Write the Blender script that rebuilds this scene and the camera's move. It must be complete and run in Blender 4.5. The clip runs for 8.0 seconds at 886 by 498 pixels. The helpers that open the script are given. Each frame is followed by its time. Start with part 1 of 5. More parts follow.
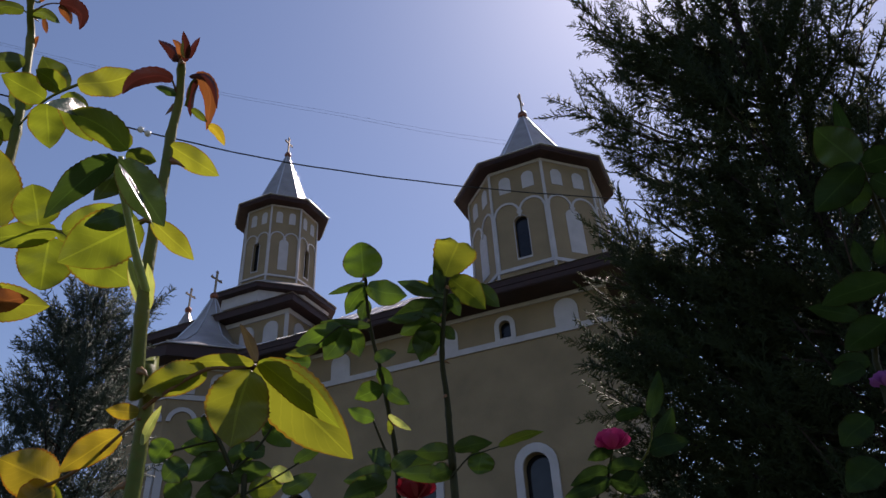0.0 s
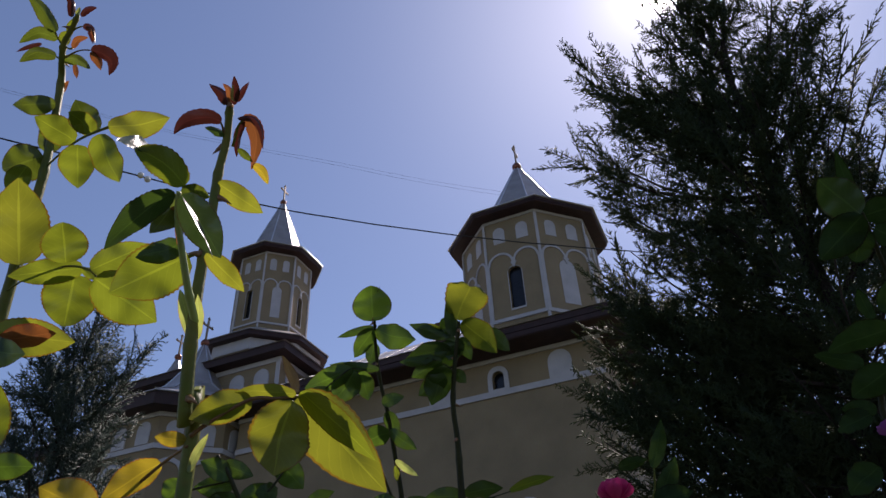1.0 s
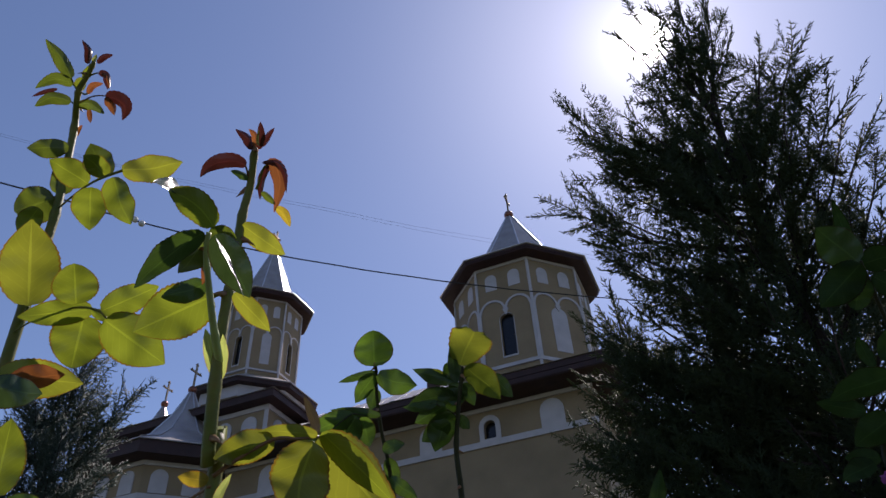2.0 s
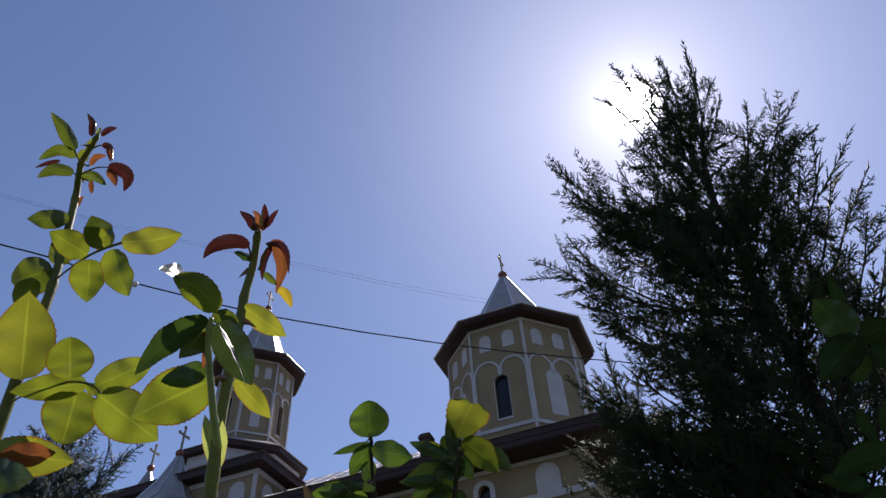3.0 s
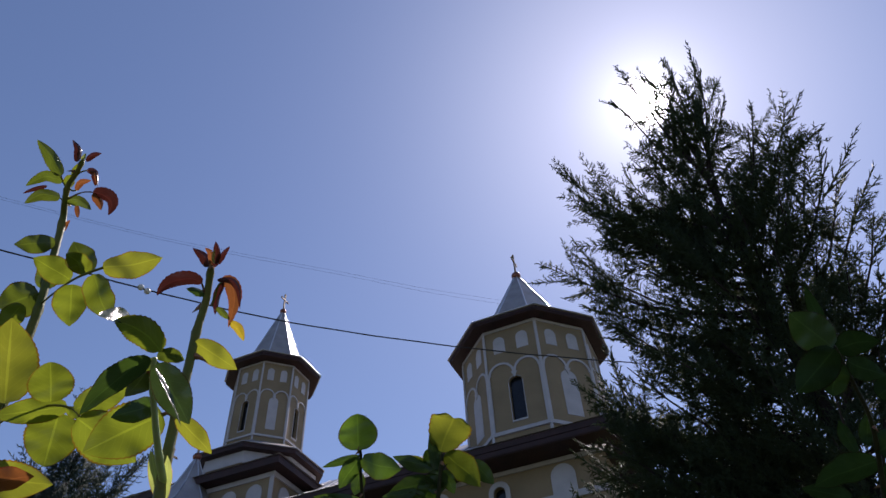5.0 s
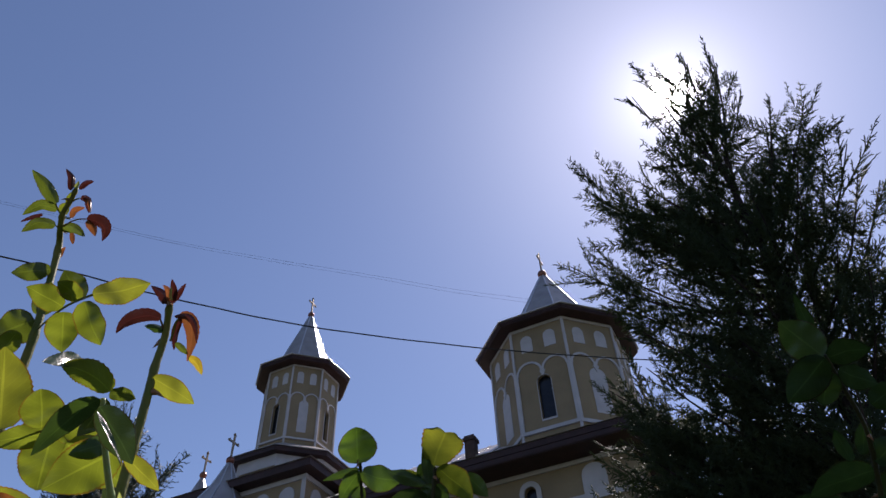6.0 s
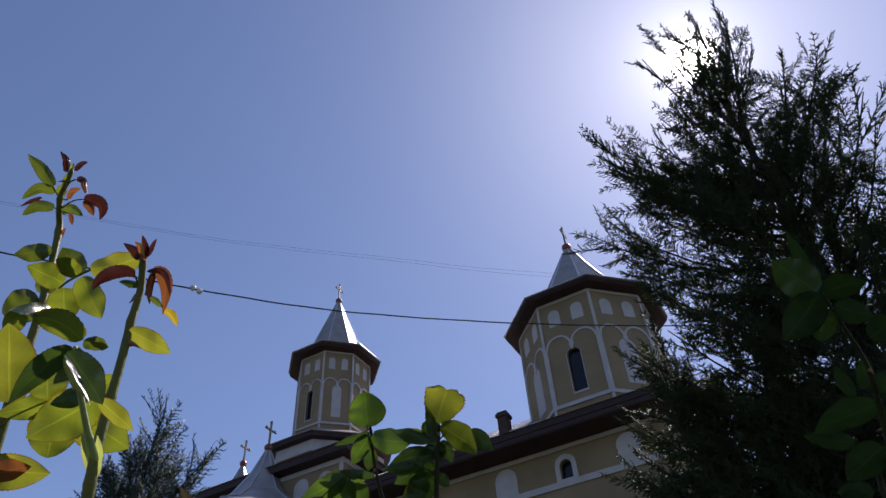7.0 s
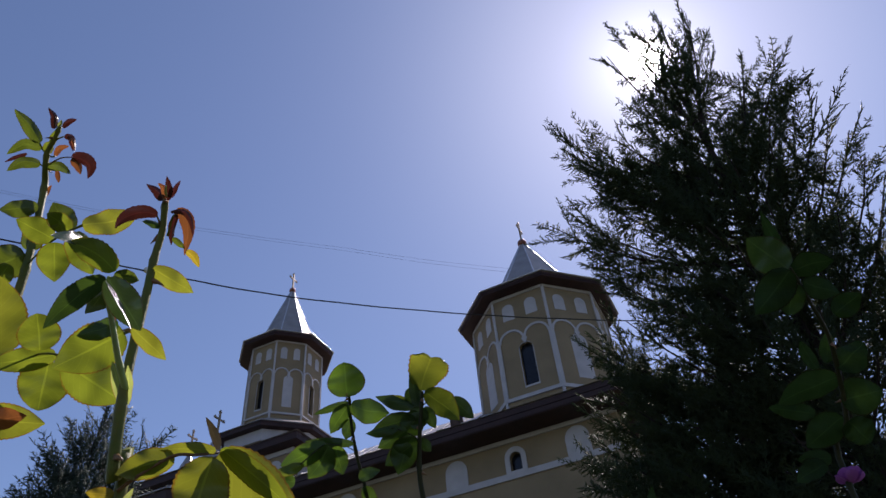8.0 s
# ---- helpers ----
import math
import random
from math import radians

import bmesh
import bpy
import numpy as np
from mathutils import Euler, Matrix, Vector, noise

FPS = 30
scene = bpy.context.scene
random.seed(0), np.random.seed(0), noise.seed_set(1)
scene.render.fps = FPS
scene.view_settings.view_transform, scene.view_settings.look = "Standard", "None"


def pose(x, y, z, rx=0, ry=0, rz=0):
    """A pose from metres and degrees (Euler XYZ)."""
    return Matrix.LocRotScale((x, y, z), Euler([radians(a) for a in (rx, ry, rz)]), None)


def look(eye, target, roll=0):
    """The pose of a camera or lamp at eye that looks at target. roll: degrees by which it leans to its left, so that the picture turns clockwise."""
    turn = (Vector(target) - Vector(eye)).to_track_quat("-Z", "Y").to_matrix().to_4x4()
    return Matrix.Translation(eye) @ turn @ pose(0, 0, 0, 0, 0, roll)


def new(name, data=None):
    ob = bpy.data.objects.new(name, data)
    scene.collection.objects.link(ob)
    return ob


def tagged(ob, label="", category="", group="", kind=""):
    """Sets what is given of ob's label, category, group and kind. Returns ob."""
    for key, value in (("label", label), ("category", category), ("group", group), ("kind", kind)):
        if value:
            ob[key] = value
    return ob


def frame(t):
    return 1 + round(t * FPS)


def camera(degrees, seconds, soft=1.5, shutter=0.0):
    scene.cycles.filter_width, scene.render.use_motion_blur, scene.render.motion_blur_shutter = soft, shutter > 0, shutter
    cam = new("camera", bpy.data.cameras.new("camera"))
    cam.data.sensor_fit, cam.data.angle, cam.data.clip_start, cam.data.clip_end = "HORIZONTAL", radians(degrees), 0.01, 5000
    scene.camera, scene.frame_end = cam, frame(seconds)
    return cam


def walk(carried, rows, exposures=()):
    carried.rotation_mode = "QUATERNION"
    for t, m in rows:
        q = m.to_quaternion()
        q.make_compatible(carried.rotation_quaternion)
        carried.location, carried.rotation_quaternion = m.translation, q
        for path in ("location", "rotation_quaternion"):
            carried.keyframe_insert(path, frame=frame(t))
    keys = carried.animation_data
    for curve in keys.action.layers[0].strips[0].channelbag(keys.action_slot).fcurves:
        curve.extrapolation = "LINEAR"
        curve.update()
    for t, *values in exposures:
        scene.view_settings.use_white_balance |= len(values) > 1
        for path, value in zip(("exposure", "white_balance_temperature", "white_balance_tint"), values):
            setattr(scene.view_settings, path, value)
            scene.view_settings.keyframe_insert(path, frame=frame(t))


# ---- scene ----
# ---- the camera and its way ----
cam = camera(64.18, 8.0, soft=1.5)


def view(x, y, z, yaw, pitch, roll):
    return pose(x, y, z, 90 + pitch, 0, yaw) @ pose(0, 0, 0, 0, 0, roll)


ROWS = [
    (0.0, 0.0001, -0.0000, 1.1001, 0.001, 32.334, -3.261),
    (0.5, -0.0072, -0.0039, 1.0973, -0.444, 33.734, -3.602),
    (1.0, -0.0219, -0.0082, 1.0883, -0.926, 36.303, -3.091),
    (1.5, -0.0329, -0.0092, 1.0853, -1.832, 39.050, -3.125),
    (1.7, -0.0345, -0.0109, 1.0818, -1.786, 39.358, -3.220),
    (2.8, -0.0411, -0.0182, 1.0896, -3.289, 44.012, -3.828),
    (3.0, -0.0407, -0.0214, 1.0908, -3.144, 44.880, -3.875),
    (3.5, -0.0401, -0.0226, 1.0923, -3.204, 45.036, -3.736),
    (4.0, -0.0367, -0.0280, 1.0905, -3.303, 45.038, -3.606),
    (4.2, -0.0373, -0.0269, 1.0888, -3.522, 44.980, -4.237),
    (5.3, 0.0141, -0.0516, 1.0947, -0.643, 45.050, -2.912),
    (5.5, 0.0214, -0.0563, 1.0947, -0.076, 44.985, -2.674),
    (6.0, 0.0438, -0.0587, 1.0998, 1.488, 45.142, -2.783),
    (6.5, 0.0624, -0.0527, 1.0963, 3.594, 44.504, -3.034),
    (7.0, 0.0787, -0.0434, 1.0763, 4.352, 43.682, -4.079),
    (7.5, 0.0746, -0.0505, 1.0614, 2.524, 43.259, -5.137),
    (8.0, 0.0381, -0.0414, 1.0473, -0.533, 42.830, -5.759),
]
walk(cam, [(r[0], view(*r[1:])) for r in ROWS], [(0.0, 0.60, 6950, 24), (1.5, 0.54, 6600, 25), (3.0, 0.53, 6400, 23), (8.0, 0.52, 6450, 24)])

# ---- sky and sun ----
SUN_AZ, SUN_EL = 29.2, 52.5          # degrees clockwise from +y, and above the horizon
sun_way = Vector((math.sin(radians(SUN_AZ)) * math.cos(radians(SUN_EL)), math.cos(radians(SUN_AZ)) * math.cos(radians(SUN_EL)), math.sin(radians(SUN_EL))))
world = bpy.data.worlds.new("sky")
scene.world = world
world.use_nodes = True
wn = world.node_tree
sky = wn.nodes.new("ShaderNodeTexSky")
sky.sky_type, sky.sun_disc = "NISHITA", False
sky.sun_elevation, sky.sun_rotation = radians(SUN_EL), radians(SUN_AZ)
sky.air_density, sky.dust_density, sky.ozone_density = 1.0, 0.38, 4.0
wn.nodes["Background"].inputs["Strength"].default_value = 0.081
wn.links.new(sky.outputs["Color"], wn.nodes["Background"].inputs["Color"])


def aureole(spread, strength, color):
    """The hazy sky's own brightness close about the sun: how wide it spreads, in degrees, and its strength at the middle."""
    co, dot, low, power, back = [wn.nodes.new("ShaderNode" + k) for k in ("TexCoord", "VectorMath", "Math", "Math", "Background")]
    dot.operation, low.operation, power.operation = "DOT_PRODUCT", "MAXIMUM", "POWER"
    dot.inputs[1].default_value = sun_way
    low.inputs[1].default_value, power.inputs[1].default_value = 0.0, 1 / radians(spread) ** 2
    wn.links.new(co.outputs["Generated"], dot.inputs[0])
    wn.links.new(dot.outputs["Value"], low.inputs[0])
    wn.links.new(low.outputs[0], power.inputs[0])
    level = wn.nodes.new("ShaderNodeMath")
    level.operation = "MULTIPLY"
    level.inputs[1].default_value = strength
    wn.links.new(power.outputs[0], level.inputs[0])
    wn.links.new(level.outputs[0], back.inputs["Strength"])
    back.inputs["Color"].default_value = (*color, 1)
    return back


total = wn.nodes["Background"]
for spread, strength, color in ((0.72, 50.0, (1.0, 0.98, 0.97)), (2.8, 0.35, (0.84, 0.93, 1.0)), (11.0, 0.09, (0.62, 0.84, 1.0))):
    both = wn.nodes.new("ShaderNodeAddShader")
    wn.links.new(total.outputs[0], both.inputs[0])
    wn.links.new(aureole(spread, strength, color).outputs[0], both.inputs[1])
    total = both
wn.links.new(total.outputs[0], wn.nodes["World Output"].inputs["Surface"])
sun = new("sun", bpy.data.lights.new("sun", "SUN"))
sun.data.energy, sun.data.angle, sun.data.color = 4.0, radians(0.53), (1.0, 0.95, 0.87)
sun.matrix_world = look(sun_way * 50, (0, 0, 0))


# ---- materials ----
def material(name, color, rough=0.7, metal=0.0, scale=6.0, amount=0.25, bump=0.15, fine=90.0, second=None, object_random=0.0, coat=0.0, spec=0.4):
    """A surface with stains at one scale and grain at a finer one."""
    m = bpy.data.materials.new(name)
    m.use_nodes = True
    nt, lk = m.node_tree, m.node_tree.links
    p = nt.nodes["Principled BSDF"]
    p.inputs["Roughness"].default_value, p.inputs["Metallic"].default_value = rough, metal
    p.inputs["Coat Weight"].default_value = coat
    p.inputs["Specular IOR Level"].default_value = spec
    tc = nt.nodes.new("ShaderNodeTexCoord")
    big, small = nt.nodes.new("ShaderNodeTexNoise"), nt.nodes.new("ShaderNodeTexNoise")
    big.inputs["Scale"].default_value, big.inputs["Detail"].default_value = scale, 6
    small.inputs["Scale"].default_value, small.inputs["Detail"].default_value = fine, 4
    for t in (big, small):
        lk.new(tc.outputs["Object"], t.inputs["Vector"])
    ramp = nt.nodes.new("ShaderNodeValToRGB")
    lo = [c * (1 - amount) for c in color]
    hi = list(second) if second else [min(1, c * (1 + amount * 0.6)) for c in color]
    ramp.color_ramp.elements[0].position, ramp.color_ramp.elements[1].position = 0.3, 0.72
    ramp.color_ramp.elements[0].color, ramp.color_ramp.elements[1].color = (*lo, 1), (*hi, 1)
    lk.new(big.outputs["Fac"], ramp.inputs["Fac"])
    mix = nt.nodes.new("ShaderNodeMix")
    mix.data_type, mix.blend_type = "RGBA", "MULTIPLY"
    mix.inputs[0].default_value = 0.35
    lk.new(ramp.outputs["Color"], mix.inputs[6])
    lk.new(small.outputs["Color"], mix.inputs[7])
    out = mix.outputs[2]
    if object_random:
        info, hsv = nt.nodes.new("ShaderNodeObjectInfo"), nt.nodes.new("ShaderNodeHueSaturation")
        rng = nt.nodes.new("ShaderNodeMapRange")
        rng.inputs[3].default_value, rng.inputs[4].default_value = 1 - object_random, 1 + object_random
        lk.new(info.outputs["Random"], rng.inputs[0])
        lk.new(rng.outputs[0], hsv.inputs["Value"])
        lk.new(out, hsv.inputs["Color"])
        out = hsv.outputs[0]
    lk.new(out, p.inputs["Base Color"])
    b = nt.nodes.new("ShaderNodeBump")
    b.inputs["Strength"].default_value, b.inputs["Distance"].default_value = bump, 0.01
    lk.new(small.outputs["Fac"], b.inputs["Height"])
    lk.new(b.outputs[0], p.inputs["Normal"])
    return m


def leaf_material(name, color, through_color, glow=0.55, rough=0.35, spots=0.2, spec=0.5):
    """A thin leaf: waxy face, light shining through, veins along its own coordinates."""
    m = bpy.data.materials.new(name)
    m.use_nodes = True
    nt, lk = m.node_tree, m.node_tree.links
    p, outp = nt.nodes["Principled BSDF"], nt.nodes["Material Output"]
    p.inputs["Roughness"].default_value, p.inputs["Specular IOR Level"].default_value = rough, spec
    uv = nt.nodes.new("ShaderNodeUVMap")
    sep = nt.nodes.new("ShaderNodeSeparateXYZ")
    lk.new(uv.outputs[0], sep.inputs[0])

    def calc(op, a, b=None, c=None):
        n = nt.nodes.new("ShaderNodeMath")
        n.operation = op
        for i, v in enumerate((a, b, c)):
            if v is None:
                continue
            if isinstance(v, (int, float)):
                n.inputs[i].default_value = v
            else:
                lk.new(v, n.inputs[i])
        return n.outputs[0]

    off = calc("ABSOLUTE", calc("SUBTRACT", sep.outputs[1], 0.5))
    slant = calc("SUBTRACT", sep.outputs[0], calc("MULTIPLY", off, 0.55))
    rib = calc("LESS_THAN", off, 0.022)
    side = calc("GREATER_THAN", calc("SINE", calc("MULTIPLY", slant, 56.0)), 0.93)
    vein = calc("MAXIMUM", rib, calc("MULTIPLY", side, 0.22))
    tc = nt.nodes.new("ShaderNodeTexCoord")
    n1, n2 = nt.nodes.new("ShaderNodeTexNoise"), nt.nodes.new("ShaderNodeTexNoise")
    n1.inputs["Scale"].default_value, n2.inputs["Scale"].default_value = 60, 500
    for n in (n1, n2):
        lk.new(tc.outputs["Object"], n.inputs["Vector"])
    info = nt.nodes.new("ShaderNodeObjectInfo")
    shade = calc("ADD", calc("MULTIPLY", n1.outputs["Fac"], spots * 2), calc("ADD", calc("MULTIPLY", info.outputs["Random"], 0.3), 0.85 - spots))
    shade = calc("ADD", shade, calc("MULTIPLY", vein, 0.4))

    rim = calc("MULTIPLY", calc("GREATER_THAN", off, 0.462), 0.75)
    brown = nt.nodes.new("ShaderNodeMix")
    brown.data_type = "RGBA"
    lk.new(rim, brown.inputs[0])
    brown.inputs[6].default_value, brown.inputs[7].default_value = (1, 1, 1, 1), (0.9, 0.36, 0.5, 1)

    def tint(c):
        n = nt.nodes.new("ShaderNodeMix")
        n.data_type, n.blend_type = "RGBA", "MULTIPLY"
        n.inputs[0].default_value = 1.0
        n.inputs[6].default_value = (*c, 1)
        lk.new(shade, n.inputs[7])
        e = nt.nodes.new("ShaderNodeMix")
        e.data_type, e.blend_type = "RGBA", "MULTIPLY"
        e.inputs[0].default_value = 1.0
        lk.new(n.outputs[2], e.inputs[6])
        lk.new(brown.outputs[2], e.inputs[7])
        return e.outputs[2]

    lk.new(tint(color), p.inputs["Base Color"])
    t = nt.nodes.new("ShaderNodeBsdfTranslucent")
    lk.new(tint(through_color), t.inputs["Color"])
    mx = nt.nodes.new("ShaderNodeMixShader")
    mx.inputs[0].default_value = glow
    lk.new(p.outputs[0], mx.inputs[1])
    lk.new(t.outputs[0], mx.inputs[2])
    lk.new(mx.outputs[0], outp.inputs[0])
    b = nt.nodes.new("ShaderNodeBump")
    b.inputs["Strength"].default_value, b.inputs["Distance"].default_value = 0.5, 0.0008
    lk.new(calc("SUBTRACT", calc("MULTIPLY", n2.outputs["Fac"], 0.4), vein), b.inputs["Height"])
    lk.new(b.outputs[0], p.inputs["Normal"])
    return m


plaster = material("ochre_plaster", (0.32, 0.245, 0.15), 0.9, scale=1.3, amount=0.18, bump=0.3, fine=60)
white_trim = material("white_lime_paint", (0.56, 0.54, 0.56), 0.85, scale=3, amount=0.12, bump=0.2)
eave_paint = material("dark_red_brown_boards", (0.042, 0.016, 0.014), 0.6, scale=4, amount=0.35, bump=0.2)
roof_metal = material("galvanised_sheet", (0.43, 0.395, 0.37), 0.42, 0.45, scale=2.5, amount=0.2, bump=0.06, fine=25)
seam_metal = material("folded_seam_metal", (0.75, 0.74, 0.73), 0.36, 0.9, scale=5, amount=0.15, bump=0.05)
cross_metal = material("old_gilded_metal", (0.36, 0.27, 0.18), 0.4, 0.8, scale=9, amount=0.3)
ball_metal = material("copper_ball", (0.30, 0.12, 0.08), 0.35, 0.8, scale=9, amount=0.3)
brick_red = material("chimney_brick", (0.09, 0.055, 0.045), 0.9, scale=8, amount=0.35, bump=0.5)
pane_glass = material("dark_window_glass", (0.015, 0.017, 0.022), 0.08, scale=3, amount=0.3, bump=0.02)
cable_rubber = material("black_cable_sheath", (0.02, 0.02, 0.022), 0.5, scale=20, amount=0.3)
porcelain = material("white_porcelain", (0.8, 0.8, 0.78), 0.2, scale=20, amount=0.1, bump=0.02)
earth = material("grassy_garden_soil", (0.05, 0.075, 0.025), 0.95, scale=2.0, amount=0.4, bump=0.6, fine=30, second=(0.09, 0.083, 0.045))
bark = material("fibrous_brown_bark", (0.055, 0.038, 0.028), 0.95, scale=20, amount=0.4, bump=0.7)
needle_dark = leaf_material("conifer_scale_leaf", (0.032, 0.048, 0.022), (0.14, 0.16, 0.055), 0.36, 0.6, 0.25, 0.15)
needle_blue = leaf_material("bluish_conifer_leaf", (0.045, 0.072, 0.055), (0.11, 0.15, 0.08), 0.35, 0.5, 0.25, 0.3)
cane_green = material("green_rose_cane", (0.12, 0.17, 0.025), 0.5, scale=40, amount=0.35, bump=0.1, fine=300, second=(0.17, 0.16, 0.03), spec=0.2)
cane_pale = material("pale_green_shoot", (0.28, 0.36, 0.12), 0.4, scale=40, amount=0.25, bump=0.1, fine=300)
cane_red = material("reddish_leaf_stalk", (0.17, 0.09, 0.04), 0.45, scale=60, amount=0.3, bump=0.1, fine=300, spec=0.2)
# Darker copy of the cane colours, with the shade put into it.
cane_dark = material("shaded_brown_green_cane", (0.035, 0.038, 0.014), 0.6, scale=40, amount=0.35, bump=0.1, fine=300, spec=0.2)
thorn_mat = material("thorn", (0.25, 0.13, 0.06), 0.4, scale=90, amount=0.2)
leaf_young = leaf_material("young_leaf", (0.065, 0.11, 0.018), (0.175, 0.215, 0.014), 0.6, 0.33)
leaf_yellow = leaf_material("yellow_green_leaf", (0.10, 0.13, 0.018), (0.225, 0.24, 0.018), 0.62, 0.33, 0.12)
leaf_green = leaf_material("green_leaf", (0.04, 0.078, 0.018), (0.08, 0.148, 0.014), 0.5, 0.3, 0.2, 0.35)
leaf_dark = leaf_material("dark_leaf", (0.03, 0.06, 0.02), (0.07, 0.13, 0.016), 0.35, 0.3, 0.2, 0.3)
# Leaf green darkened to hold the conifer's shade in its colour.
leaf_shade = leaf_material("shade_toned_leaf", (0.020, 0.041, 0.014), (0.034, 0.072, 0.011), 0.38, 0.6, 0.25, 0.1)
leaf_mid = leaf_material("half_ripe_leaf", (0.05, 0.07, 0.014), (0.10, 0.135, 0.012), 0.5, 0.25, 0.3)
leaf_gloss = leaf_material("glossy_leaf", (0.03, 0.06, 0.022), (0.05, 0.09, 0.02), 0.3, 0.2)
leaf_red = leaf_material("red_new_leaf", (0.065, 0.019, 0.017), (0.055, 0.012, 0.009), 0.42, 0.24, 0.35)
leaf_orange = leaf_material("orange_brown_leaf", (0.13, 0.045, 0.02), (0.22, 0.075, 0.02), 0.5, 0.3, 0.35)
leaf_olive = leaf_material("olive_leaf", (0.12, 0.10, 0.015), (0.40, 0.30, 0.02), 0.5, 0.35)
leaf_dry = leaf_material("withered_leaf", (0.055, 0.045, 0.03), (0.06, 0.045, 0.02), 0.3, 0.5)
leaf_pale = leaf_material("pale_leaf", (0.22, 0.28, 0.10), (0.45, 0.52, 0.12), 0.5, 0.3)
petal_pink = leaf_material("pink_petal", (0.55, 0.03, 0.18), (0.7, 0.05, 0.22), 0.35, 0.5)
petal_red = leaf_material("crimson_petal", (0.20, 0.008, 0.02), (0.35, 0.01, 0.03), 0.3, 0.5)
petal_mauve = leaf_material("mauve_petal", (0.35, 0.10, 0.40), (0.5, 0.15, 0.5), 0.35, 0.5)


# ---- building helpers ----
def part(name, bm, mat, parent, label="", smooth=False):
    me = bpy.data.meshes.new(name)
    bmesh.ops.recalc_face_normals(bm, faces=bm.faces)
    bm.to_mesh(me)
    bm.free()
    me.materials.append(mat)
    if smooth:
        me.polygons.foreach_set("use_smooth", [True] * len(me.polygons))
    ob = new(name, me)
    ob.parent = parent
    return tagged(ob, label)


def plate(outline, depth, m, holes=(), back=0.0, bm=None):
    """A flat piece in the local x-z plane, proud towards -y by depth, with holes cut through."""
    bm = bm or bmesh.new()
    start, edges = len(bm.verts), []
    for loop in (outline, *holes):
        vs = [bm.verts.new((x, back, z)) for x, z in loop]
        edges += [bm.edges.new((vs[i], vs[(i + 1) % len(vs)])) for i in range(len(vs))]
    made = bmesh.ops.triangle_fill(bm, use_beauty=True, use_dissolve=False, edges=edges)
    faces = [g for g in made["geom"] if isinstance(g, bmesh.types.BMFace)]
    ext = bmesh.ops.extrude_face_region(bm, geom=faces)
    vs = [g for g in ext["geom"] if isinstance(g, bmesh.types.BMVert)]
    bmesh.ops.translate(bm, verts=vs, vec=(0, -depth, 0))
    bm.verts.ensure_lookup_table()
    bmesh.ops.transform(bm, matrix=m, verts=bm.verts[start:])
    return bm


def arch(cx, z0, w, h, n=10):
    """The outline of a round-headed opening: its foot at z0, its crown at z0 + h."""
    r = w / 2
    return [(cx - r, z0), (cx + r, z0)] + [(cx + r * math.cos(math.pi * i / n), z0 + h - r + r * math.sin(math.pi * i / n)) for i in range(n + 1)]


def rect(x0, z0, x1, z1):
    return [(x0, z0), (x1, z0), (x1, z1), (x0, z1)]


def bow(cx, z, r, thick, n=10):
    """The outline of a half-round moulding."""
    up = [(cx + r * math.cos(math.pi * i / n), z + r * math.sin(math.pi * i / n)) for i in range(n + 1)]
    return up + [(cx + (r - thick) * math.cos(math.pi * i / n), z + (r - thick) * math.sin(math.pi * i / n)) for i in range(n, -1, -1)]


def ring(bm, rows, n, turn=0.0, cx=0.0, cy=0.0, cap=True, scale_y=1.0):
    """A turned or polygonal body from rows of (radius, z)."""
    loops = []
    for r, z in rows:
        loops.append([bm.verts.new((cx + r * math.cos(turn + 2 * math.pi * i / n), cy + scale_y * r * math.sin(turn + 2 * math.pi * i / n), z)) for i in range(n)])
    for a, b in zip(loops, loops[1:]):
        for i in range(n):
            bm.faces.new((a[i], a[(i + 1) % n], b[(i + 1) % n], b[i]))
    if cap:
        bm.faces.new(loops[0][::-1])
        bm.faces.new(loops[-1])
    return bm


def box(bm, x0, x1, y0, y1, z0, z1):
    v = [bm.verts.new(c) for c in ((x0, y0, z0), (x1, y0, z0), (x1, y1, z0), (x0, y1, z0), (x0, y0, z1), (x1, y0, z1), (x1, y1, z1), (x0, y1, z1))]
    for f in ((0, 3, 2, 1), (4, 5, 6, 7), (0, 1, 5, 4), (1, 2, 6, 5), (2, 3, 7, 6), (3, 0, 4, 7)):
        bm.faces.new([v[i] for i in f])
    return bm


def tube(bm, pts, radii, n=8):
    """A round bar along points."""
    pts = [Vector([float(c) for c in p]) for p in pts]
    loops, last = [], None
    for i, p in enumerate(pts):
        d = (pts[min(i + 1, len(pts) - 1)] - pts[max(i - 1, 0)]).normalized()
        a = last - d * last.dot(d) if last else d.orthogonal()
        a.normalize()
        last, b = a, d.cross(a)
        loops.append([bm.verts.new(p + float(radii[i]) * (math.cos(2 * math.pi * k / n) * a + math.sin(2 * math.pi * k / n) * b)) for k in range(n)])
    for u, v in zip(loops, loops[1:]):
        for k in range(n):
            bm.faces.new((u[k], u[(k + 1) % n], v[(k + 1) % n], v[k]))
    bm.faces.new(loops[0][::-1])
    bm.faces.new(loops[-1])
    return bm


def glide(pts, steps=6):
    """A smooth line through points."""
    pts = [Vector(p) for p in pts]
    out = []
    for i in range(len(pts) - 1):
        a, b, c, d = pts[max(i - 1, 0)], pts[i], pts[i + 1], pts[min(i + 2, len(pts) - 1)]
        for k in range(steps):
            t = k / steps
            out.append(0.5 * (2 * b + (c - a) * t + (2 * a - 5 * b + 4 * c - d) * t * t + (3 * b - a - 3 * c + d) * t ** 3))
    return out + [pts[-1]]


